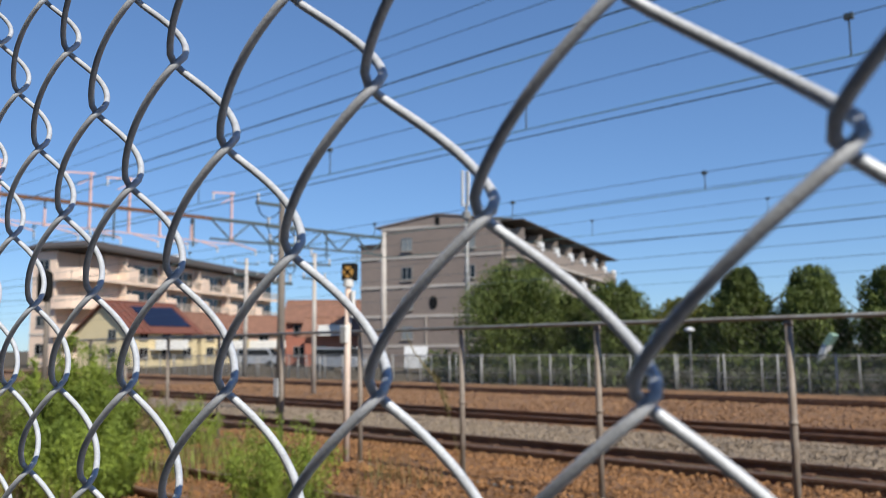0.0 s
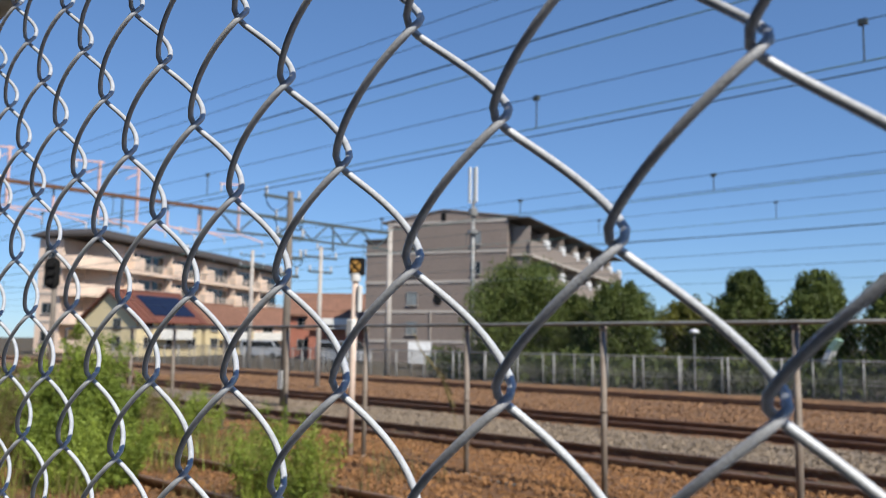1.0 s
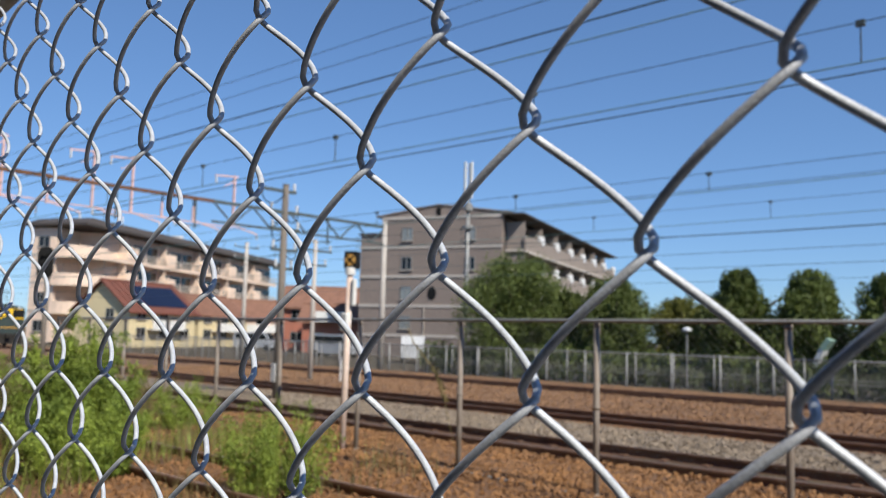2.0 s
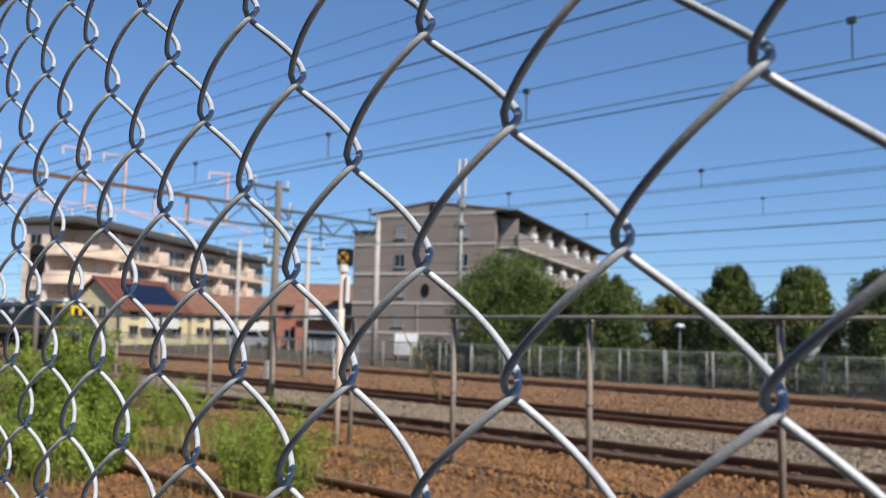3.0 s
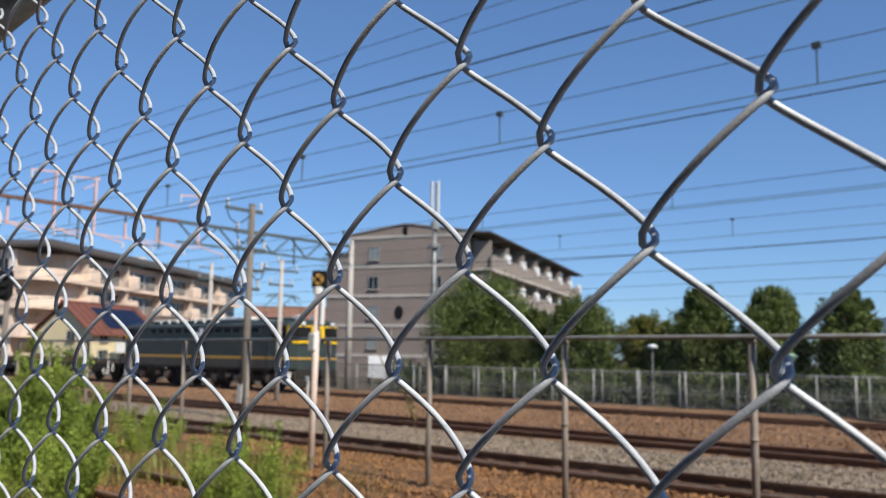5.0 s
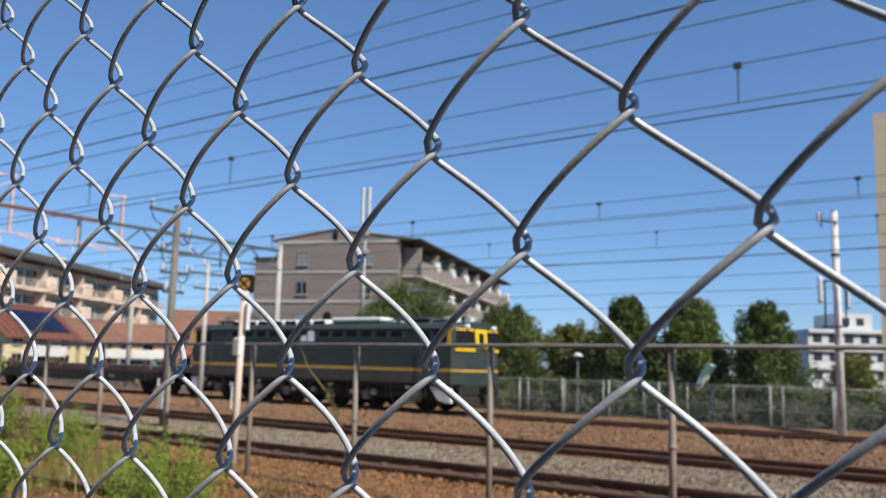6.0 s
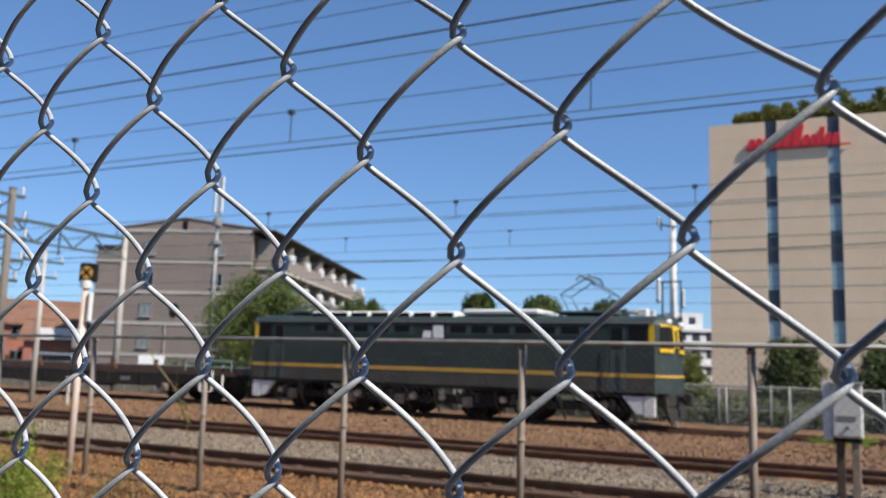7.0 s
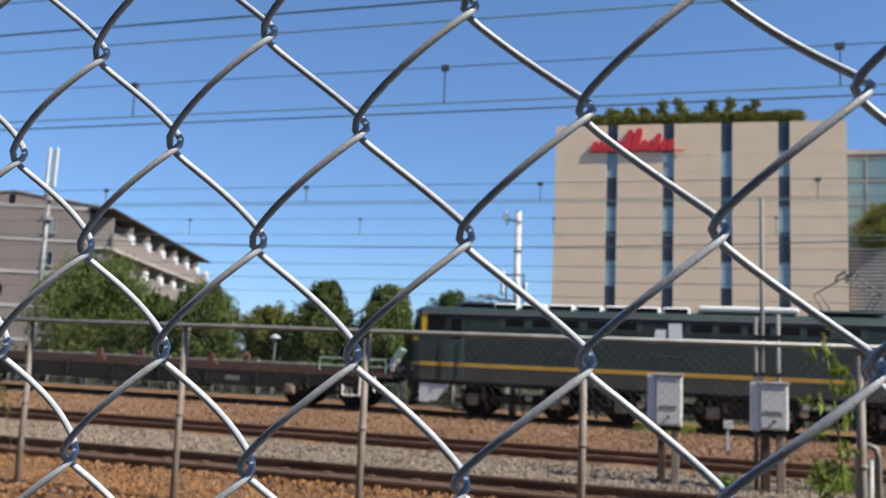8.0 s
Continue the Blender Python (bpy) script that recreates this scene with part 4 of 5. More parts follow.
def dry_stalk():
    t = thing("dry_stalk", on_track(-8.2, 7.9, -0.02), "leaning dry yellow weed stalk by the fence", "weed")
    part("stem", Shape().tube([(0.75, 0, 0.75), (0.55, 0, 1.15), (0.15, 0, 1.5), (0, 0, 1.75)], [0.012, 0.012, 0.009, 0.004], 6), M_DRY, t, smooth=True)
    part("root_stem", Shape().tube([(0.9, 0.1, 0), (0.82, 0.05, 0.4), (0.75, 0, 0.76)], [0.004, 0.004, 0.005], 6), M_DRY, t, smooth=True)
    b = Shape()
    for k in range(8):
        leaves(b, (0.75 - 0.03 * k, 0, 0.8 + 0.06 * k), (0.05, 0.04, 0.05), 10, 0.03, 0.2)
    raw("dry_leaves", b, M_DRY, t)


def trackside_cabinet(s, q, w, h, base, label, lean=0.0):
    t = thing("trackside_cabinet", on_track(s, q, 0.0, lean), label, "cabinet", "cabinets beside the line")
    c = part("case", Shape().box(-w / 2, w / 2, -0.12, 0.12, base, base + h, 0.012), M_BOX, t, "pale grey steel case")
    part("door", Shape().box(-w / 2 + 0.025, w / 2 - 0.025, -0.132, -0.12, base + 0.025, base + h - 0.025, 0.004), M_BOX, c)
    part("lid", Shape().box(-w / 2 - 0.02, w / 2 + 0.02, -0.15, 0.14, base + h, base + h + 0.02), M_BOX, c)
    part("plate", Shape().box(-0.12, 0.1, -0.137, -0.133, base + h * 0.32, base + h * 0.40), M_ROOFGREY, c, "row of small grey bars")
    part("lock", Shape().tube([(0.0, -0.15, base + h * 0.18), (0.0, -0.13, base + h * 0.18)], 0.018, 10), M_UNDER, c)
    part("back_plate", Shape().box(-w / 2 - 0.10, -w / 2 - 0.004, -0.10, 0.12, base - 0.03, base + h + 0.01), M_EMBLEM, t, "white side plate")
    for x in (-0.09, 0.09):
        part("post", Shape().box(x - 0.05, x + 0.05, -0.05, 0.05, -0.1, base, 0.008), M_TIMBER if x > 0 else M_BROWNSTEEL, t, "weathered timber post")
    part("bracket", Shape().box(-0.16, 0.16, -0.07, 0.07, base - 0.06, base), M_UNDER, t)
    return t


trackside_cabinet(-0.22, 11.95, 0.36, 0.68, 0.79, "pale grey trackside cabinet on timber posts")
trackside_cabinet(1.11, 11.95, 0.36, 0.60, 0.82, "pale grey trackside cabinet below tall pipes")


def conduits():
    t = thing("cable_conduits", on_track(1.09, 12.12, 0), "tall grey conduit pipes rising from a cabinet", "pipe")
    for x, top in ((-0.10, 3.95), (0.10, 2.35), (-0.18, 2.3)):
        part("pipe", Shape().tube([(x, 0, 0.0), (x, 0, top)], 0.03, 10), M_CONDUIT, t, smooth=True)
    part("clamp", Shape().box(-0.22, 0.14, -0.05, -0.03, 2.0, 2.06), M_UNDER, t)
    part("clamp", Shape().box(-0.22, 0.14, -0.05, -0.03, 1.5, 1.56), M_UNDER, t)
    return t


conduits()


def small_marker(s, q, z, label):
    t = thing("track_marker", on_track(s, q), label, "marker", "small markers by the line")
    part("stake", Shape().box(-0.03, 0.03, -0.02, 0.02, -0.1, z), M_CREAM, t)
    part("plate", Shape().box(-0.085, 0.085, -0.035, -0.02, z - 0.1, z + 0.06, 0.005), M_CREAM, t, "white plate")
    return t


small_marker(0.75, 17.6, 0.55, "short white marker stake in the ballast")
small_marker(-22.0, 18.4, 0.8, "short pale marker stake in the ballast")


def blue_box():
    t = thing("blue_box", on_track(2.9, 12.5, 0.0), "small blue box on a grey stake", "box")
    part("case", Shape().box(-0.13, 0.13, -0.1, 0.1, 0.55, 0.85, 0.015), M_BLUE, t)
    part("stake", Shape().box(-0.03, 0.03, -0.03, 0.03, -0.1, 0.55), M_POST, t)


blue_box()


def pipe_stand():
    t = thing("pipe_stand", on_track(1.36, 7.3, 0.0), "short bent grey steel pipe beside the fence", "pipe")
    part("pipe", Shape().tube([(0, 0, -0.1), (0, 0, 0.93), (0.02, 0, 1.0), (0.07, 0, 1.02), (0.12, 0, 1.0), (0.14, 0, 0.93), (0.14, 0, -0.1)], 0.025, 10), M_POST, t, smooth=True)


pipe_stand()


# ---- buildings ----
def window(parent, w, h, m, mat=None, sill=True):
    """A framed pane set into a wall; its own x runs along the wall and -y looks out."""
    f = Shape()
    b = 0.07
    for x0, x1, z0, z1 in ((-w / 2, w / 2, 0, b), (-w / 2, w / 2, h - b, h), (-w / 2, -w / 2 + b, b, h - b), (w / 2 - b, w / 2, b, h - b), (-b / 2, b / 2, b, h - b)):
        f.box(x0, x1, -0.05, 0.03, z0, z1)
    o = part("window", f, M_ROOFGREY, parent, m=m)
    part("pane", Shape().box(-w / 2 + b, w / 2 - b, 0.0, 0.015, b, h - b), mat or M_DARKGLASS, o)
    if sill:
        part("sill", Shape().box(-w / 2 - 0.08, w / 2 + 0.08, -0.14, 0.0, -0.06, 0.0), M_PALE, o)
    return o


def grey_apartments():
    """Origin at the near right corner of the gable; x runs along the gable to the left (-x), y back."""
    W, D, E, P = 12.0, 41.0, 13.2, 14.05
    fh, first = 2.75, 1.95
    t = thing("apartment_block", pose(-52.8, 54.8, -0.3, 0, 0, 25.0), "brown-grey tiled apartment block with a shallow gable and balconies", "building")
    wall = part("wall", Shape().prism([(-W, 0), (0, 0), (0, E), (-W * 0.52, P), (-W, E)], 0, 0.35, "y"), M_GREYWALL, t, "brown-grey tiled gable wall")
    part("side_wall", Shape().box(-0.35, 0, 0.36, D, 0, E - 0.4), M_GREYWALL, t)
    part("back_wall", Shape().box(-W, -W + 0.3, 0.36, D, 0, E - 0.4).box(-W, 0, D, D + 0.3, 0, E), M_GREYWALL, t)
    for k in range(5):
        part("floor_band", Shape().box(-W - 0.05, 0.05, -0.06, 0.0, first + k * fh - 0.14, first + k * fh + 0.14), M_PALE, wall, "pale floor band")
    # fine joints of the tile courses
    for k in range(34):
        z = 0.3 + k * 0.38
        if min(abs(z - first - i * fh) for i in range(5)) > 0.22:
            part("tile_joint", Shape().box(-W, 0, -0.012, 0.0, z, z + 0.03), M_PARAPET, wall)
    roof = Shape().prism([(-W - 0.7, E - 0.1), (-W * 0.52, P + 0.02), (0.9, E - 0.06), (0.9, E + 0.08), (-W * 0.52, P + 0.16), (-W - 0.7, E + 0.04)], -0.05, D + 0.6, "y")
    part("roof", roof, M_DARKROOF, t, "dark thin roof with overhanging eaves")
    part("eave", Shape().box(0.02, 2.1, -0.2, D + 0.6, E - 0.2, E - 0.07), M_DARKROOF, t, "deep dark eave over the balconies")
    part("roof_fascia", Shape().prism([(-W - 0.7, E - 0.09), (-W * 0.52, P + 0.03), (0.9, E - 0.05), (0.9, E + 0.07), (-W * 0.52, P + 0.15), (-W - 0.7, E + 0.03)], -0.10, -0.055, "y"), M_PARAPET, t, "thin brown-grey roof edge")
    part("ridge_vent", Shape().box(-W * 0.52 - 0.22, -W * 0.52 + 0.22, -0.06, 0.02, P - 1.0, P - 0.2), M_BLACK, wall, "dark gable vent")
    for k in range(4):
        z = first + k * fh + 0.6
        window(wall, 1.1, 1.25, pose(-W * 0.78, -0.03, z), M_DARKGLASS if k == 2 else M_CURTAIN)
        window(wall, 0.95, 1.2, pose(-W * 0.25, -0.03, z), M_DARKGLASS if k < 3 else M_CURTAIN)
    oval = [(-W * 0.56 + 0.42 * math.cos(i * math.pi / 10), first + fh + 1.2 + 0.62 * math.sin(i * math.pi / 10)) for i in range(20)]
    part("oval_window", Shape().prism(oval, -0.05, 0.02, "y"), M_BLACK, wall, "dark oval opening")
    part("down_pipe", Shape().tube([(-W * 0.62, -0.08, 0), (-W * 0.62, -0.08, first + fh)], 0.05, 8), M_PALE, wall, "pale down pipe")
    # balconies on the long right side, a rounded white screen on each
    # the balcony recess has its shade put into the wall colour
    side = part("balcony_side", Shape().box(0.0, D - 1.0, 0.02, 0.06, 0.0, E - 0.5), M_SHADE, t, "recessed wall behind balconies, coloured dark for shade", m=pose(0.06, 0.5, 0, 0, 0, 90))
    bays = 7
    w = (D - 1.6) / bays
    for k in range(4):
        z = first - 0.25 + k * fh
        part("balcony_floor", Shape().box(0.3, D - 1.0, -1.75, 0.0, z - 0.2, z), M_PALE, side)
        part("parapet", Shape().box(0.3, D - 1.0, -1.9, -1.76, z - 0.28, z + 1.1), M_PARAPET, side, "long brown-grey balcony parapet")
        part("parapet_rail", Shape().box(0.3, D - 1.0, -1.94, -1.72, z + 1.1, z + 1.17), M_PALE, side)
        part("slab_edge", Shape().box(0.3, D - 1.0, -1.93, -1.9, z - 0.30, z - 0.06), M_PALE, side, "pale slab edge")
        for i in range(bays):
            x = 0.6 + (i + 0.5) * w
            part("balcony_window", Shape().box(x - w * 0.36, x + w * 0.3, -0.05, 0.0, z + 0.05, z + fh - 0.5), M_DARKGLASS, side, "dark balcony glazing")
            part("partition", Shape().box(0.6 + i * w - 0.06, 0.6 + i * w + 0.06, -1.74, -0.02, z, z + fh - 0.25), M_PARAPET, side)
            part("screen", Shape().box(x + w * 0.34, x + w * 0.52, -1.98, -1.45, z + 0.75, z + 1.75, 0.12), M_WHITE, side, "white rounded balcony screen")
    # lower stair wing
    part("stair_wing", Shape().box(-W - 2.3, -W - 0.02, 0.05, 8.0, 0, 11.4), M_GREYWALL, t, "lower brown-grey stair wing")
    part("wing_roof", Shape().box(-W - 2.5, -W - 0.02, -0.1, 8.3, 11.4, 11.6), M_DARKROOF, t)
    for k in range(4):
        part("wing_band", Shape().box(-W - 2.35, -W - 0.07, -0.03, 0.05, first + k * fh - 0.14, first + k * fh + 0.14), M_PALE, t)
    return t


grey_apartments()


def antenna_mast():
    t = thing("antenna_mast", pose(-43.5, 41.6, -0.3), "slender grey antenna mast with white panels", "mast")
    part("pole", Shape().tube([(0, 0, 0), (0, 0, 12.0)], [0.19, 0.12], 12), M_POST, t, smooth=True)
    for a in (0, 120, 240):
        r = radians(a)
        part("panel", Shape().box(-0.11, 0.11, -0.07, 0.07, 11.8, 14.4, 0.03), M_CREAM, t, "long white antenna panel", m=pose(0.27 * math.cos(r), 0.27 * math.sin(r), 0))
    part("collar", Shape().tube([(0, 0, 10.9), (0, 0, 11.4)], 0.33, 12), M_ROOFGREY, t)
    part("platform", Shape().tube([(0, 0, 9.6), (0, 0, 9.85)], 0.4, 12), M_ROOFGREY, t)


antenna_mast()


def pink_apartments():
    """Long block; its own x runs along the balcony side, which looks to the railway (-y). The end wall runs off aslant."""
    L, fh, first, E = 54.6, 3.2, 0.45, 13.45
    t = thing("apartment_block", pose(-97.0, 33.9, -0.3, 0, 0, 125.4), "long pink-plastered apartment block with stacked balconies and a dark roof", "building")
    u, inward = Vector((0.094, 0.9956)), Vector((0.9956, -0.094))
    end = [u * d + inward * 0.7 for d in (8.0, 4.6)]
    foot = [(L - 0.7, 1.7), (L - 0.7, 9.0), tuple(end[0]), tuple(end[1]), (5.2, 4.4), (6.2, 1.7)]
    wall = part("wall", Shape().prism(foot, 0, E - 0.3, "z"), M_PINK, t, "pink plaster wall")
    # hipped dark roof with a wide eave
    eave = [Vector((0, 0)), Vector((L, 0)), Vector((L, 9.6)), u * 8.6]
    mid = sum(eave, Vector((0, 0))) / 4
    rf = Shape()
    for z, k in ((E - 0.12, 1.0), (E + 0.16, 1.0), (E + 0.9, 0.86), (E + 1.1, 0.6)):
        rf.v += [(mid.x + (c.x - mid.x) * (1 - (1 - k) * 0.45), mid.y + (c.y - mid.y) * k, z) for c in eave]
    rf.f = [(3, 2, 1, 0), (12, 13, 14, 15)] + [(4 * r + i, 4 * r + (i + 1) % 4, 4 * r + 4 + (i + 1) % 4, 4 * r + 4 + i) for r in range(3) for i in range(4)]
    part("roof", rf, M_DARKROOF, t, "dark overhanging roof")
    # balcony fronts sweep round the near corner
    front = [Vector((L - 0.6, 0.5)), Vector((5.0, 0.5))]
    a, b, c = Vector((5.0, 0.5)), Vector((0.55, 0.5)), u * 3.6 + inward * 0.3
    for i in range(1, 9):
        v = i / 8
        front.append(a * (1 - v) ** 2 + b * 2 * v * (1 - v) + c * v * v)
    front.append(u * 4.8 + inward * 0.3)

    def ribbon(pts, z0, z1, w):
        sh = Shape()
        n = len(pts)
        for i, q in enumerate(pts):
            d = (pts[min(i + 1, n - 1)] - pts[max(i - 1, 0)]).normalized()
            side = Vector((d.y, -d.x)) * w
            sh.v += [(q.x, q.y, z0), (q.x + side.x, q.y + side.y, z0), (q.x + side.x, q.y + side.y, z1), (q.x, q.y, z1)]
        for i in range(n - 1):
            sh.f += [(4 * i + j, 4 * i + (j + 1) % 4, 4 * i + 4 + (j + 1) % 4, 4 * i + 4 + j) for j in range(4)]
        sh.f += [(0, 1, 2, 3), (4 * n - 4, 4 * n - 3, 4 * n - 2, 4 * n - 1)]
        return sh
    bays = 5
    w = (L - 9.2) / bays
    for k in range(4):
        z = first + k * fh
        part("balcony_floor", Shape().prism([(q.x, q.y) for q in front] + [tuple(u * 4.8 + inward * 1.6), (5.2, 4.4), (6.2, 1.9), (L - 0.7, 1.9)], z - 0.2, z, "z"), M_PALE, t)
        part("slab_edge", ribbon(front, z - 0.32, z + 0.12, -0.05), M_PINK, t, "pink slab edge")
        part("corner_parapet", ribbon(front[1:], z + 0.12, z + 1.1, 0.12), M_PINK, t, "rounded pink corner parapet")
        for i in range(bays):
            x = 9.0 + i * w
            for a0, a1 in ((0.04, 0.26), (0.34, 0.62), (0.68, 0.94)):
                part("balcony_window", Shape().box(x + w * a0, x + w * a1, 1.62, 1.72, z + 0.05, z + 2.3), M_DARKGLASS, t, "dark balcony glazing")
            part("screen", Shape().box(x + 0.1, x + w * 0.27, 0.40, 0.95, z + 0.1, z + 1.75, 0.1), M_PINK, t, "pale pink solid balcony front")
            part("partition", Shape().box(x - 0.05, x + 0.08, 0.62, 1.7, z, z + fh - 0.2), M_PINK, t)
            rail = Shape().bar((x + w * 0.27, 0.55, z + 1.1), (x + w, 0.55, z + 1.1), 0.07)
            for j in range(26):
                xx = x + w * 0.27 + (w * 0.73) * (j + 0.5) / 26
                rail.bar((xx, 0.55, z + 0.1), (xx, 0.55, z + 1.08), 0.045)
            part("railing", rail, M_PALE, t, "pale barred balcony railing")
        # windows of the aslant end wall
        for d in (6.3,):
            q = u * d + inward * 0.68
            window(wall, 1.6, 1.25, pose(q.x, q.y, z + 0.9, 0, 0, -95.4), M_DARKGLASS)
        part("floor_band", ribbon([u * 4.9 + inward * 0.7, u * 8.0 + inward * 0.7], z - 0.14, z + 0.1, -0.06), M_PALE, t)
    part("roof_tank", Shape().tube([(30, 6, E + 0.9), (30, 6, E + 2.2)], 0.9, 14), M_WHITE, t, "white roof tank")
    for x in (9.0, 24.0, 41.0):
        part("roof_aerial", Shape().tube([(x, 4, E + 0.7), (x, 4, E + 3.0)], 0.04, 6).bar((x - 0.6, 4, E + 2.8), (x + 0.6, 4, E + 2.8), 0.05).bar((x - 0.4, 4, E + 2.5), (x + 0.4, 4, E + 2.5), 0.05), M_STEELBEAM, t, "thin roof aerial")
    return t


pink_apartments()


def house(x, y, turn, w, d, eave, ridge, wall_mat, roof_mat, label, solar=False, storeys=2):
    """A gabled house; its own x runs along the ridge, -y looks to the line."""
    t = thing("house", pose(x, y, -0.3, 0, 0, turn), label, "house", "houses beyond the railway")
    wall = part("wall", Shape().prism([(-d / 2, 0), (d / 2, 0), (d / 2, eave), (0, ridge), (-d / 2, eave)], -w / 2, w / 2), wall_mat, t)
    k = (ridge - eave) / (d / 2)
    o = 0.5
    for sgn in (-1, 1):
        rf = Shape().prism([(0, ridge + 0.05), (sgn * (d / 2 + o), eave - o * k + 0.05), (sgn * (d / 2 + o), eave - o * k + 0.22), (0, ridge + 0.24)], -w / 2 - 0.5, w / 2 + 0.5)
        r = part("roof", rf, roof_mat, t, "tiled roof slope")
        if sgn < 0:
            n = int(w / 0.9)
            for i in range(n):
                xx = -w / 2 + (i + 0.5) * w / n
                a, c = Vector((xx, -d / 2 - o, eave - o * k + 0.25)), Vector((xx, -0.1, ridge + 0.2))
                if not (solar and abs(i - n * 0.55) < n * 0.3):
                    part("tile_course", Shape().bar(a, c, 0.12, 0.1), roof_mat, r)
            if solar:
                for i in range(5):
                    x0 = -w * 0.22 + i * w * 0.13
                    pn = Shape()
                    ya, yb = -d / 2 * 0.92, -d / 2 * 0.18
                    pn.add([(x0, ya, eave + k * (d / 2 + ya) + 0.32), (x0 + w * 0.125, ya, eave + k * (d / 2 + ya) + 0.32), (x0 + w * 0.125, yb, eave + k * (d / 2 + yb) + 0.32), (x0, yb, eave + k * (d / 2 + yb) + 0.32),
                            (x0, ya, eave + k * (d / 2 + ya) + 0.27), (x0 + w * 0.125, ya, eave + k * (d / 2 + ya) + 0.27), (x0 + w * 0.125, yb, eave + k * (d / 2 + yb) + 0.27), (x0, yb, eave + k * (d / 2 + yb) + 0.27)],
                           [(0, 1, 2, 3), (7, 6, 5, 4), (0, 4, 5, 1), (1, 5, 6, 2), (2, 6, 7, 3), (3, 7, 4, 0)])
                    part("solar_panel", pn, M_SOLAR, r, "dark blue solar panel")
    part("ridge", Shape().tube([(-w / 2 - 0.5, 0, ridge + 0.22), (w / 2 + 0.5, 0, ridge + 0.22)], 0.16, 8), roof_mat, t)
    fh = eave / storeys
    for k2 in range(storeys):
        for i in range(max(2, int(w / 2.6))):
            n = max(2, int(w / 2.6))
            window(wall, 1.3, 1.1, pose(-w / 2 + (i + 0.5) * w / n, -d / 2 - 0.02, k2 * fh + 0.95))
        window(wall, 1.1, 1.1, pose(-w / 2 - 0.02, -d * 0.15, k2 * fh + 0.95, 0, 0, -90))
        window(wall, 1.1, 1.1, pose(w / 2 + 0.02, -d * 0.15, k2 * fh + 0.95, 0, 0, 90))
    part("balcony", Shape().box(-w * 0.25, w * 0.25, -d / 2 - 0.9, -d / 2 - 0.03, fh - 0.1, fh).box(-w * 0.25, w * 0.25, -d / 2 - 0.9, -d / 2 - 0.82, fh, fh + 0.95), M_CREAM, t, "small white balcony")
    return t


house(-91.5, 38.0, 114, 10, 7.5, 3.8, 6.7, M_YELLOWWALL, M_ROOFRED, "cream-yellow house with a red roof and solar panels", True)
house(-101.0, 50.0, 112, 9, 8, 3.8, 6.1, M_YELLOWWALL, M_ROOFTILE, "cream house with an orange tiled roof")
house(-106.0, 62.0, 58, 13, 8, 3.9, 6.1, M_PINK, M_ROOFTILE, "pale house with a wide orange-brown roof")
house(-82.0, 56.5, 50, 9, 8, 4.8, 7.0, M_REDWALL, M_ROOFTILE, "brick-red house with an orange roof")
house(-74.0, 52.0, 45, 6, 5, 3.2, 4.8, M_REDWALL, M_ROOFTILE, "small brick-red shed with an orange roof", False, 1)


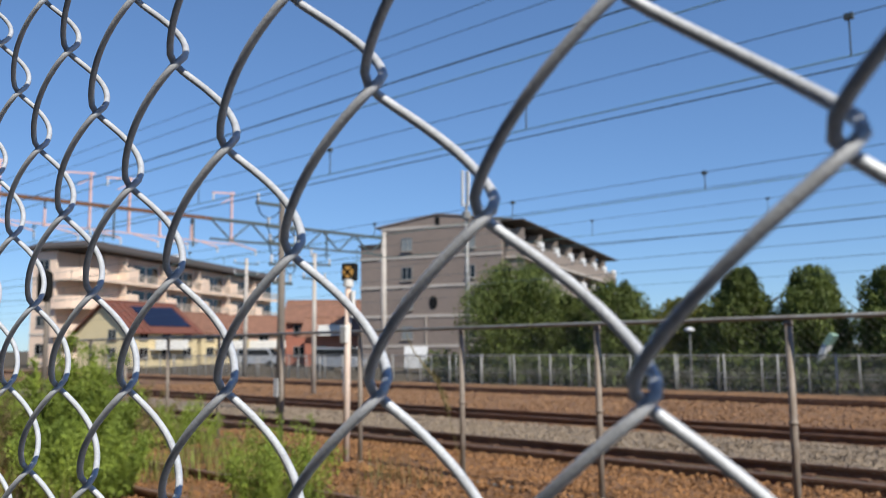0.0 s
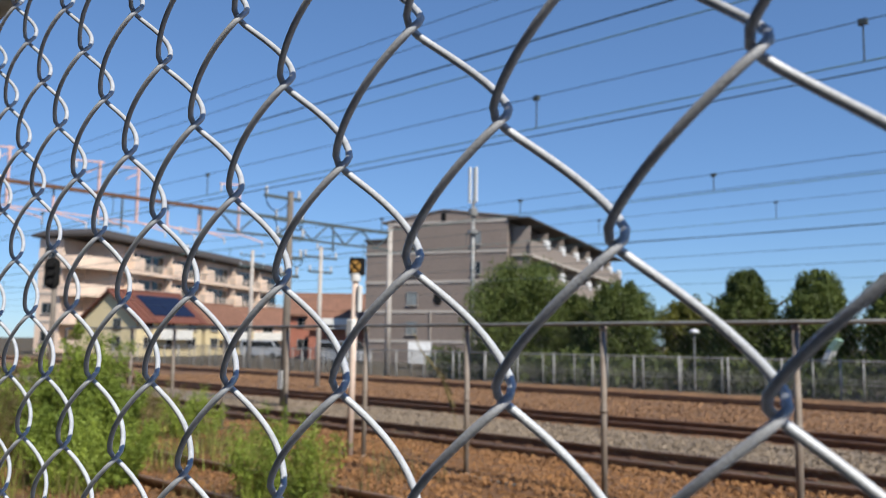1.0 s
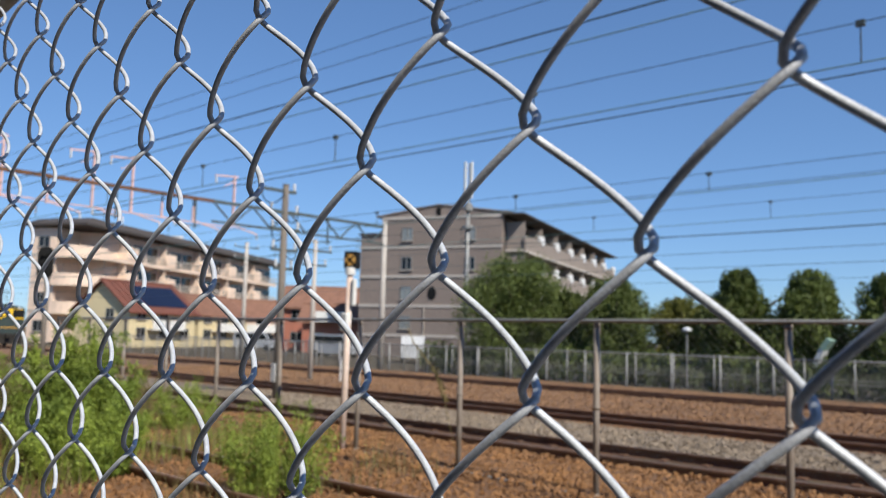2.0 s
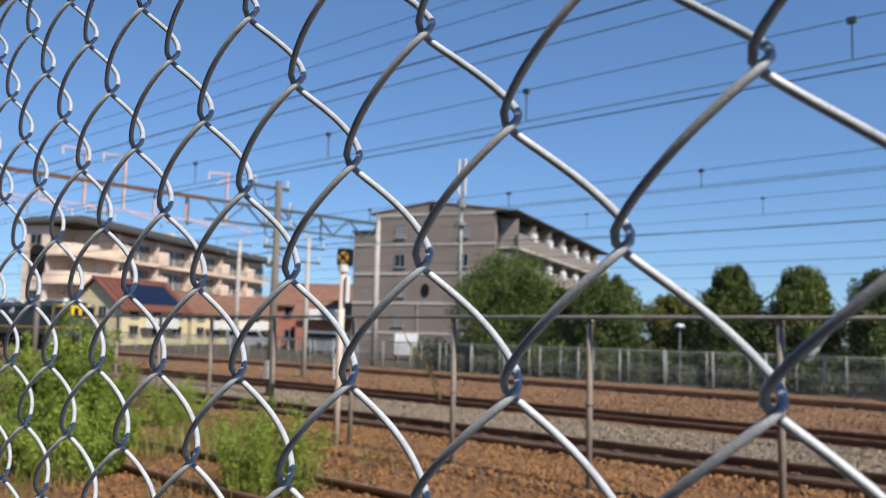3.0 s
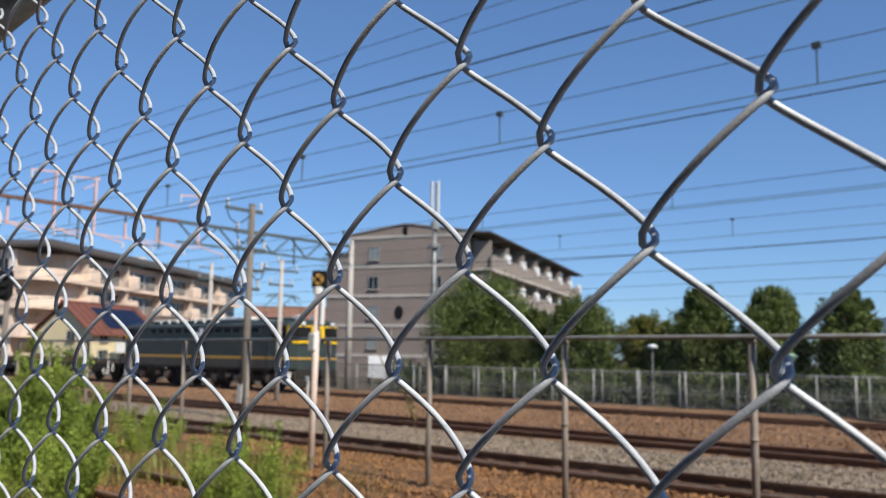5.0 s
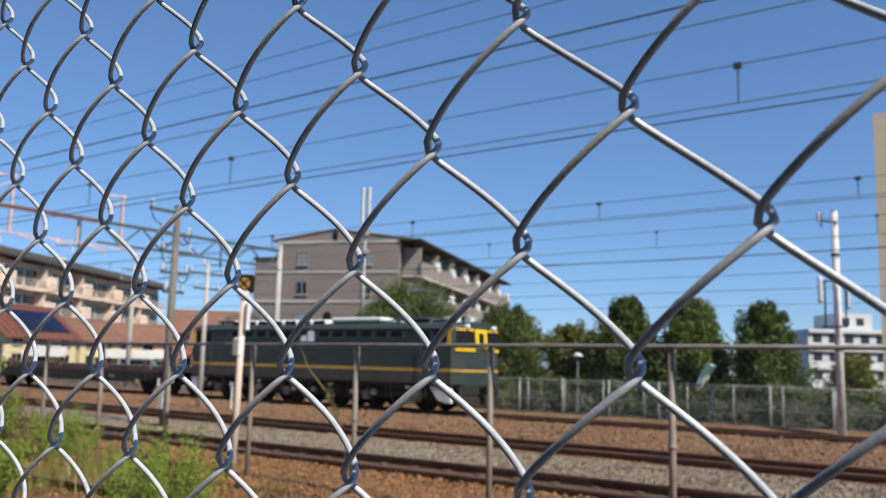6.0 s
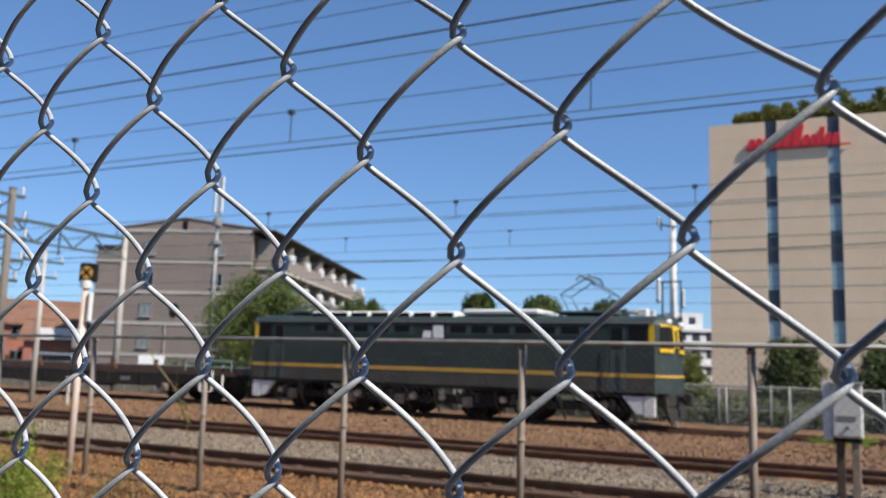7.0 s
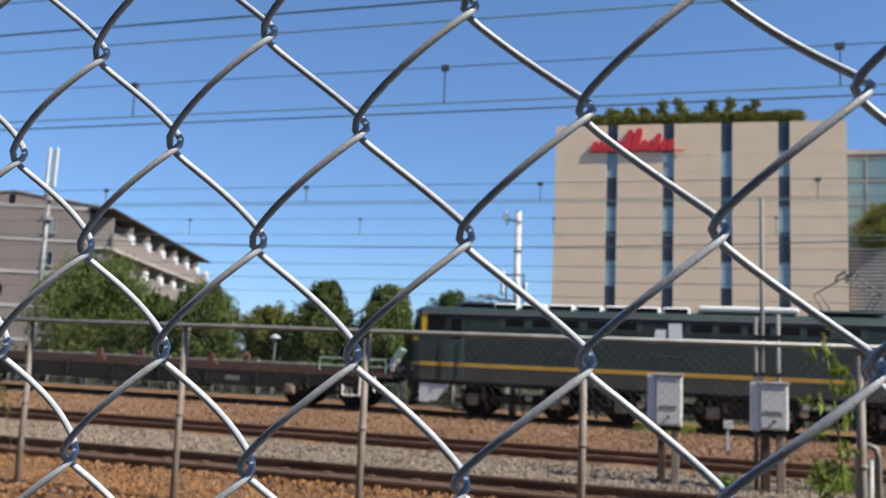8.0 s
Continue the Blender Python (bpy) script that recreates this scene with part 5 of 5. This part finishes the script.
def tan_building():
    x0, x1, y, H = -26.24, 9.23, 108.2, 33.2
    t = thing("office_building", pose(x0, y, -0.3, 0, 0, 6.9 - 0.0), "large tan tiled office block with glass strips and planted roof", "building")
    W = 35.6
    strips = [7.4, 14.5, 21.6, 28.4]
    sw = 1.35
    edges = [0.0]
    for c in strips:
        edges += [c - sw / 2, c + sw / 2]
    edges.append(W)
    for i in range(0, len(edges), 2):
        p = part("wall_panel", Shape().box(edges[i], edges[i + 1], 0, 0.5, 0, H), M_TAN, t, "tan tiled wall panel")
        k = 0
        z = 2.4
        while z < H - 1:
            part("joint", Shape().box(edges[i], edges[i + 1], -0.012, 0.0, z, z + 0.035), M_TAN, p)
            z += 2.05
        x = edges[i] + 1.4
        while x < edges[i + 1] - 0.5:
            part("joint", Shape().box(x, x + 0.03, -0.008, 0.0, 0, H), M_TAN, p)
            x += 1.4
    for c in strips:
        z, k = H, 0
        while z > 0.5:
            h = min(3.7 if k % 2 == 0 else 3.35, z)
            part("window", Shape().box(c - sw / 2, c + sw / 2, 0.18, 0.22, z - h + 0.06, z - h * 0.5), M_BLUEGLASS if k % 2 else M_DEEPGLASS, t, "light blue spandrel glass" if k % 2 else "deep blue window glass")
            part("window", Shape().box(c - sw / 2, c + sw / 2, 0.185, 0.22, z - h * 0.5 + 0.03, z - 0.02), M_BLUEGLASS if k % 2 else M_DEEPGLASS, t, "light blue spandrel glass" if k % 2 else "deep blue window glass")
            part("transom", Shape().box(c - sw / 2, c + sw / 2, 0.12, 0.22, z - h - 0.02, z - h + 0.06), M_STEELBEAM, t)
            z -= h
            k += 1
    part("side_wall", Shape().box(0, 0.4, 0.51, 30, 0, H).box(W - 0.4, W, 0.51, 30, 0, H).box(0.4, W - 0.4, 29.6, 30, 0, H).box(0.4, W - 0.4, 0.51, 29.6, H - 1.3, H - 1.0), M_TAN, t)
    part("back_of_strips", Shape().box(0.5, W - 0.5, 0.8, 0.9, 0, H - 1.4), M_SHADE, t)
    # red sign: plain slanted blocks with rounded heads, on a thin rail
    sg = part("sign", Shape().box(4.5, 16.3, -0.30, -0.14, 29.55, 29.72), M_RED, t, "bright red sign of plain rounded shapes")
    x = 4.6
    for w, h in ((0.85, 1.25), (0.85, 1.3), (0.8, 1.3), (0.8, 1.25), (0.8, 1.3), (1.0, 2.75), (1.15, 2.9), (0.9, 1.35), (0.7, 1.35), (0.85, 2.2), (0.9, 1.4), (0.8, 1.4)):
        k, z = 0.22 * h, 29.72
        b = Shape().prism([(x, z), (x + w * 0.86, z), (x + w * 0.86 + k * 0.8, z + h * 0.8), (x + w * 0.7 + k, z + h), (x + w * 0.15 + k, z + h), (x + k * 0.7, z + h * 0.75)], -0.36, -0.10, "y")
        part("sign_shape", b, M_RED, sg)
        x += w
    return t


tan_building()


def glass_wing():
    t = thing("office_wing", pose(9.0, 116.7, -0.3, 0, 0, 6.9), "office wing with green-tinted glass above a slatted grey base", "building")
    W = 22.0
    part("core", Shape().box(0, W, 0.4, 20, 0, 30), M_SHADE, t)
    part("base", Shape().box(0, W, -2.6, 0.39, 0, 17.2), M_SHADE, t)
    part("terrace", Shape().box(-0.05, W, -3.05, 0.1, 17.2, 17.45), M_PALE, t, "pale terrace above the slats")
    for i in range(8):
        for k in range(4):
            part("pane", Shape().box(i * 2.75 + 0.08, i * 2.75 + 2.67, 0.2, 0.3, 17.6 + k * 3.0 + 0.08, 17.6 + k * 3.0 + 2.9), M_GREENGLASS, t, "green tinted pane")
    for i in range(9):
        part("mullion", Shape().box(i * 2.75 - 0.07, i * 2.75 + 0.07, 0.1, 0.38, 17.4, 29.8), M_PALE, t)
    for k in range(5):
        part("transom", Shape().box(0, W, 0.12, 0.39, 17.5 + k * 3.0 - 0.08, 17.5 + k * 3.0 + 0.08), M_PALE, t)
    part("parapet", Shape().box(-0.1, W, 0.05, 20, 29.85, 30.5), M_PALE, t)
    for k in range(36):
        part("slat", Shape().box(0, W, -3.0, -2.65, 1.0 + k * 0.45, 1.0 + k * 0.45 + 0.24), M_PALE, t, "pale grey horizontal slat")
    return t


glass_wing()


def white_block():
    t = thing("far_building", on_track(-35.2, 150.0, -0.3, 35), "small white far building with dark windows", "building")
    w = part("wall", Shape().box(0, 13.7, 0, 10.4, 0, 9.6).box(5.2, 11.2, 1.3, 10.4, 9.6, 12.4), M_WHITE, t, "white walls")
    for k in range(3):
        for i in range(5):
            part("window", Shape().box(0.8 + i * 2.6, 2.2 + i * 2.6, -0.04, 0.02, 1.4 + k * 3.0, 2.7 + k * 3.0), M_DEEPGLASS, w)
    for k in range(4):
        part("balcony", Shape().box(0, 13.7, -0.5, 0, 0.0 + k * 3.0, 0.5 + k * 3.0), M_WHITE, w, "white balcony parapet")
    for i in range(2):
        part("window", Shape().box(6.2 + i * 2.4, 7.4 + i * 2.4, 1.25, 1.32, 10.4, 11.6), M_DEEPGLASS, w)
    return t


white_block()


# ---- plants ----
def leaves(b, centre, radii, count, size, shell=0.55):
    """Small folded leaf cards thrown over an ellipsoid, denser near its skin."""
    for _ in range(count):
        d = Vector((random.gauss(0, 1), random.gauss(0, 1), random.gauss(0, 1))).normalized()
        r = shell + (1 - shell) * random.random() ** 0.6
        c = Vector((centre[0] + d.x * radii[0] * r, centre[1] + d.y * radii[1] * r, centre[2] + d.z * radii[2] * r))
        s = size * rnd(0.6, 1.3)
        e = Euler((rnd(0, 6.3), rnd(0, 6.3), rnd(0, 6.3))).to_matrix()
        o = len(b.v)
        b.v += [tuple(c + e @ Vector(p)) for p in ((-s, 0, 0), (0, -s * 0.42, s * 0.12), (s, 0, 0), (0, s * 0.42, s * 0.12))]
        b.f += [(o, o + 1, o + 2), (o, o + 2, o + 3)]


def raw(name, b, mat, parent, label=""):
    me = bpy.data.meshes.new(name)
    me.from_pydata(b.v, [], b.f)
    me.materials.append(mat)
    return part(name, me, None, parent, label)


def tree(s, q, top, width, mat, label, base=0.4, count=5200, size=0.17, conical=0.25, clumps=26, ground=-0.3):
    count, size, clumps = int(count * 3.4), size * 0.5, int(clumps * 3.2)
    t = thing("tree", on_track(s, q, ground, rnd(0, 360)), label, "tree", "trees beyond the railway")
    tr = Shape().tube([(0, 0, -0.2), (0.05, 0.02, top * 0.3), (0.0, 0.08, top * 0.6), (0, 0, top * 0.9)], [width * 0.045 + 0.05, width * 0.035 + 0.04, width * 0.02 + 0.03, 0.02], 8)
    for i in range(9):
        a = i * 2.4
        z = top * rnd(0.2, 0.65)
        tr.tube([(0, 0, z), (math.cos(a) * width * 0.2, math.sin(a) * width * 0.2, z + top * 0.09), (math.cos(a) * width * 0.38, math.sin(a) * width * 0.38, z + top * 0.2)], [0.06, 0.04, 0.015], 5)
    part("trunk", tr, M_BARK, t, smooth=True)
    b = Shape()
    H = top - base
    for i in range(clumps):
        u = (i + 0.5) / clumps
        z = base + H * (0.08 + 0.86 * u)
        env = width / 2 * (1 - conical * u) * math.sqrt(max(0.08, 1 - (2 * u - 0.85) ** 2 / 1.6))
        a = i * 2.39996 + rnd(-0.6, 0.6)
        rr = env * rnd(0.3, 0.95)
        cr = env * rnd(0.14, 0.36) + 0.10
        leaves(b, (math.cos(a) * rr, math.sin(a) * rr, z), (cr, cr, cr * rnd(0.9, 2.0)), count // clumps, size, 0.1)
    leaves(b, (0, 0, base + H * 0.45), (width * 0.3, width * 0.3, H * 0.42), count // 4, size * 1.2, 0.2)
    raw("crown", b, mat, t, "dense leaves")
    return t


tree(-29.0, 36.5, 6.3, 7.0, M_LEAF, "large rounded dark green tree", 0.4, 10000, 0.17, 0.15, 38)
tree(-26.2, 37.2, 4.6, 3.8, M_LEAF, "lower dark green tree beside a larger one", 0.3, 4600)
tree(-22.8, 36.6, 5.0, 5.0, M_LEAF, "rounded dark green tree", 0.3, 6600)
tree(-20.0, 38.0, 4.1, 3.6, M_LEAF_LIGHT, "lighter yellow-green ragged tree", 0.3, 4600)
tree(-18.4, 37.5, 3.7, 3.2, M_LEAF_LIGHT, "small yellow-green ragged tree", 0.2, 3800)
tree(-16.2, 36.2, 5.3, 4.7, M_LEAF, "pointed dark green tree", 0.3, 6600, 0.17, 0.6)
tree(-13.3, 36.6, 5.15, 4.3, M_LEAF, "dark green tree with a ragged top", 0.3, 7400, 0.17, 0.42)
tree(-10.15, 36.2, 4.9, 4.0, M_LEAF, "compact dark green tree standing alone", 0.2, 7600, 0.16, 0.45)
tree(-7.6, 40.0, 2.7, 2.6, M_LEAF_LIGHT, "low yellow-green ragged tree", 0.2, 2600)
for TS, TQ, TH in ((-3.0, 40.0, 3.4), (0.6, 41.0, 3.2), (4.6, 40.0, 3.0), (8.6, 41.0, 3.1)):
    tree(TS, TQ, TH, 3.5, M_LEAF, "low dark tree before the office block", 0.2, 4200)
tree(22.3, 114.4, 5.6, 6.5, M_LEAF_LIGHT, "light green tree on the terrace of the glass wing", 0.3, 5200, 0.25, ground=17.15)


def hedge():
    b = Shape()
    for i in range(150):
        s = -34 + i * 0.33
        h = 1.55 + 0.5 * noise.noise(Vector((s * 0.35, 0, 0))) + 0.2 * noise.noise(Vector((s * 1.3, 5, 0)))
        h *= 0.62 if s > -6 else 1.0
        leaves(b, (s, rnd(34.3, 35.2), h * 0.45 - 0.3), (0.45, 0.8, h * 0.55), 130, 0.13, 0.4)
    me = bpy.data.meshes.new("hedge")
    me.from_pydata(b.v, [], b.f)
    me.materials.append(M_LEAF)
    ob = new("hedge", me)
    ob.matrix_world = TRACK
    tagged(ob, "dense dark green hedge behind wire fences", "hedge", kind="stuff")


hedge()


def roof_garden():
    b = Shape()
    for i in range(60):
        x = 3.4 + i * 0.46
        leaves(b, (x, 1.2, 34.1), (0.7, 0.8, 0.95 + 0.35 * noise.noise(Vector((x * 0.4, 0, 0)))), 160, 0.26, 0.3)
    for x, h in ((7.1, 1.1), (9.6, 1.2), (11.5, 1.2), (13.9, 2.3), (16.0, 2.5), (19.8, 2.2), (22.0, 2.4), (24.8, 2.0)):
        for k in range(4):
            leaves(b, (x + rnd(-0.6, 0.6), 1.6, 34.6 + h * (0.25 + 0.2 * k)), (0.7, 0.6, 0.45), 80, 0.26, 0.2)
    me = bpy.data.meshes.new("roof_garden")
    me.from_pydata(b.v, [], b.f)
    me.materials.append(M_LEAF_LIGHT)
    ob = new("roof_garden", me)
    ob.matrix_world = pose(-26.24, 108.2, -0.3, 0, 0, 6.9)
    tagged(ob, "green planted roof edge of the tan office block", "plants", kind="stuff")


roof_garden()


def weed_bush(x, y, top, width, stems, label, mat, leaf=0.035, count=70):
    t = thing("weed_bush", pose(x, y, -0.05), label, "bush", "weeds by the fence")
    st = Shape()
    b = Shape()
    for i in range(stems):
        a, r = rnd(0, 6.3), width / 2 * math.sqrt(random.random())
        h = top * rnd(0.55, 1.0) * (1 - 0.35 * (r / (width / 2)) ** 2)
        x0, y0 = r * 0.5 * math.cos(a), r * 0.5 * math.sin(a)
        x1, y1 = r * math.cos(a), r * math.sin(a)
        pts = [(x0, y0, 0), (x0 * 0.6 + x1 * 0.4, y0 * 0.6 + y1 * 0.4, h * 0.5), (x1, y1, h)]
        st.tube(pts, [0.006, 0.005, 0.002], 5)
        for k in range(5):
            u = 0.25 + 0.75 * k / 4
            c = Vector(pts[0]).lerp(Vector(pts[2]), u)
            leaves(b, (c.x, c.y, c.z), (0.11 * (1.3 - 0.6 * u), 0.11 * (1.3 - 0.6 * u), 0.10), count // 5, leaf, 0.1)
    tagged(part("stem", st, M_WEED, t), kind="stuff")
    raw("foliage", b, mat, t, "small fresh green leaves")
    return t


random.seed(21)
weed_bush(-10.6, 3.6, 1.80, 1.5, 100, "tall bushy green weeds beside the fence", M_WEED, 0.024, 330)
weed_bush(-9.3, 3.2, 0.95, 1.5, 70, "low bushy green weeds beside the fence", M_WEED, 0.022, 260)
weed_bush(-7.15, 4.3, 1.05, 1.15, 52, "loose feathery green weeds on the ballast edge", M_WEED, 0.018, 170)
weed_bush(-12.8, 3.6, 1.25, 1.8, 60, "dry mixed weeds with pale stems", M_DRY, 0.02, 150)
weed_bush(-16.5, 4.8, 1.25, 3.0, 80, "tangled green and dry weeds", M_WEED, 0.028, 150)
weed_bush(-15.0, 6.0, 1.05, 2.0, 50, "dry tangled weeds by the track", M_DRY, 0.026, 120)
weed_bush(-0.4, 12.1, 0.28, 0.5, 14, "low green weeds at the foot of the cabinets", M_WEED, 0.02, 60)
weed_bush(0.9, 12.7, 0.45, 0.7, 22, "green weeds beside the cabinet posts", M_WEED, 0.022, 80)
weed_bush(-2.3, 21.6, 0.35, 1.6, 30, "low weeds on the edge of the running line", M_WEED, 0.025, 60)
weed_bush(-12.9, 6.1, 0.9, 1.2, 36, "slim green weeds by the posts", M_WEED, 0.02, 130)


def tall_weed():
    t = thing("tall_weed", pose(0.58, 6.3, -0.05), "tall single flowering weed with yellow tip", "weed")
    st = Shape().tube([(0, 0, 0), (0.03, 0, 0.7), (-0.02, 0, 1.3), (-0.10, 0, 1.9)], [0.012, 0.010, 0.008, 0.003], 6)
    part("stem", st, M_WEED, t, smooth=True)
    b = Shape()
    for k in range(16):
        z = 0.1 + k * 0.11
        leaves(b, (rnd(-0.12, 0.12) - 0.03 * z, rnd(-0.06, 0.06), z), (0.10, 0.07, 0.06), 16, 0.045, 0.2)
    raw("leaves", b, M_WEED, t, "pale green leaves")
    fl = Shape()
    leaves(fl, (-0.10, 0, 1.88), (0.05, 0.05, 0.07), 16, 0.013, 0.1)
    raw("flowers", fl, M_YELLOW, t, "small yellow flowers")


tall_weed()
dry_stalk()


def grass(name, count, s0, s1, q0, q1, h, mat, label):
    b = Shape()
    for _ in range(count):
        x, y = rnd(s0, s1), rnd(q0, q1)
        if noise.noise(Vector((x * 0.5, y * 0.5, 7))) < -0.05:
            continue
        hh, a = h * rnd(0.4, 1.2), rnd(0, 6.3)
        dx, dy = math.cos(a), math.sin(a)
        w = 0.006
        o = len(b.v)
        b.v += [(x - dy * w, y + dx * w, -0.05), (x + dy * w, y - dx * w, -0.05), (x + dx * hh * 0.4, y + dy * hh * 0.4, hh)]
        b.f.append((o, o + 1, o + 2))
    me = bpy.data.meshes.new(name)
    me.from_pydata(b.v, [], b.f)
    me.materials.append(mat)
    tagged(new(name, me), label, "grass", kind="stuff")


grass("dry_grass", 9000, -22, -6.8, 1.2, 6.6, 0.38, M_DRY, "dry yellow grass beside the fence")
grass("green_grass", 6000, -24, -8.2, 1.0, 6.4, 0.42, M_WEED, "green grass and weeds beside the fence")


# ---- far street clutter ----
def park_lamp():
    t = thing("park_lamp", on_track(-17.6, 34.0, -0.3), "white globe lamp on a grey post", "lamp")
    part("post", Shape().tube([(0, 0, 0), (0, 0, 2.4)], 0.04, 8), M_POST, t)
    part("shade", Shape().tube([(0, 0, 2.4), (0, 0, 2.44), (0, 0, 2.52), (0, 0, 2.6)], [0.08, 0.24, 0.2, 0.05], 14), M_WHITE, t, "white lamp head", True)


park_lamp()


def play_slide():
    t = thing("slide_chute", on_track(-12.35, 35.0, -0.3), "small white and green sloping chute by the trees", "slide")
    part("chute", Shape().prism([(-0.3, 1.1), (-0.08, 1.1), (0.2, 1.75), (0.02, 1.85)], -0.3, 0.3, "y"), M_WHITE, t, "white sloping chute")
    part("hood", Shape().prism([(0.02, 1.85), (0.2, 1.75), (0.48, 2.15), (0.3, 2.25)], -0.32, 0.32, "y"), M_PALEGREEN, t, "pale green upper part")
    part("leg", Shape().box(0.05, 0.15, -0.05, 0.05, 0, 1.75), M_POST, t)


play_slide()


def parked_van(x, y, turn, label, mat):
    t = thing("parked_van", pose(x, y, -0.3, 0, 0, turn), label, "van", "parked vehicles")
    body = part("body", Shape().prism([(-2.1, 0.35), (2.1, 0.35), (2.15, 0.9), (1.75, 1.1), (1.2, 1.85), (-2.05, 1.9), (-2.15, 1.2)], -0.83, 0.83, "y"), mat, t)
    part("side_glass", Shape().prism([(-1.9, 1.15), (1.5, 1.15), (1.1, 1.72), (-1.9, 1.75)], -0.845, -0.835, "y"), M_DARKGLASS, body)
    part("windscreen", Shape().prism([(1.74, 1.14), (1.78, 1.14), (1.26, 1.82), (1.22, 1.82)], -0.7, 0.7, "y"), M_DARKGLASS, body)
    for wx in (-1.35, 1.35):
        for wy in (-0.75, 0.75):
            part("wheel", Shape().tube([(wx, wy - 0.1, 0.31), (wx, wy + 0.1, 0.31)], 0.31, 16), M_TYRE, t)


parked_van(-48.6, 41.2, 138, "white parked van before the apartment block", M_WHITE)
parked_van(-57.4, 40.4, 20, "silver parked van before the apartment block", M_CAR)
parked_van(-78.0, 45.0, 40, "silver parked van near houses", M_CAR)


# ---- motion ----
NOSE = [(0.0, -97.0), (1.0, -83.6), (2.0, -70.2), (3.0, -56.8), (3.5, -50.1), (4.0, -43.4), (4.75, -33.2), (5.5, -22.8), (6.0, -16.85), (6.5, -10.95), (7.0, -5.0), (7.5, 0.84), (8.0, 6.7)]


def motions():
    walk(LOCO, [(t, on_track(s, 25.2, -0.06)) for t, s in NOSE])
    for k, w in enumerate(WAGONS):
        walk(w, [(t, on_track(s - LOCO_L - 0.55 - k * 20.6, 25.2, -0.06)) for t, s in NOSE])


motions()
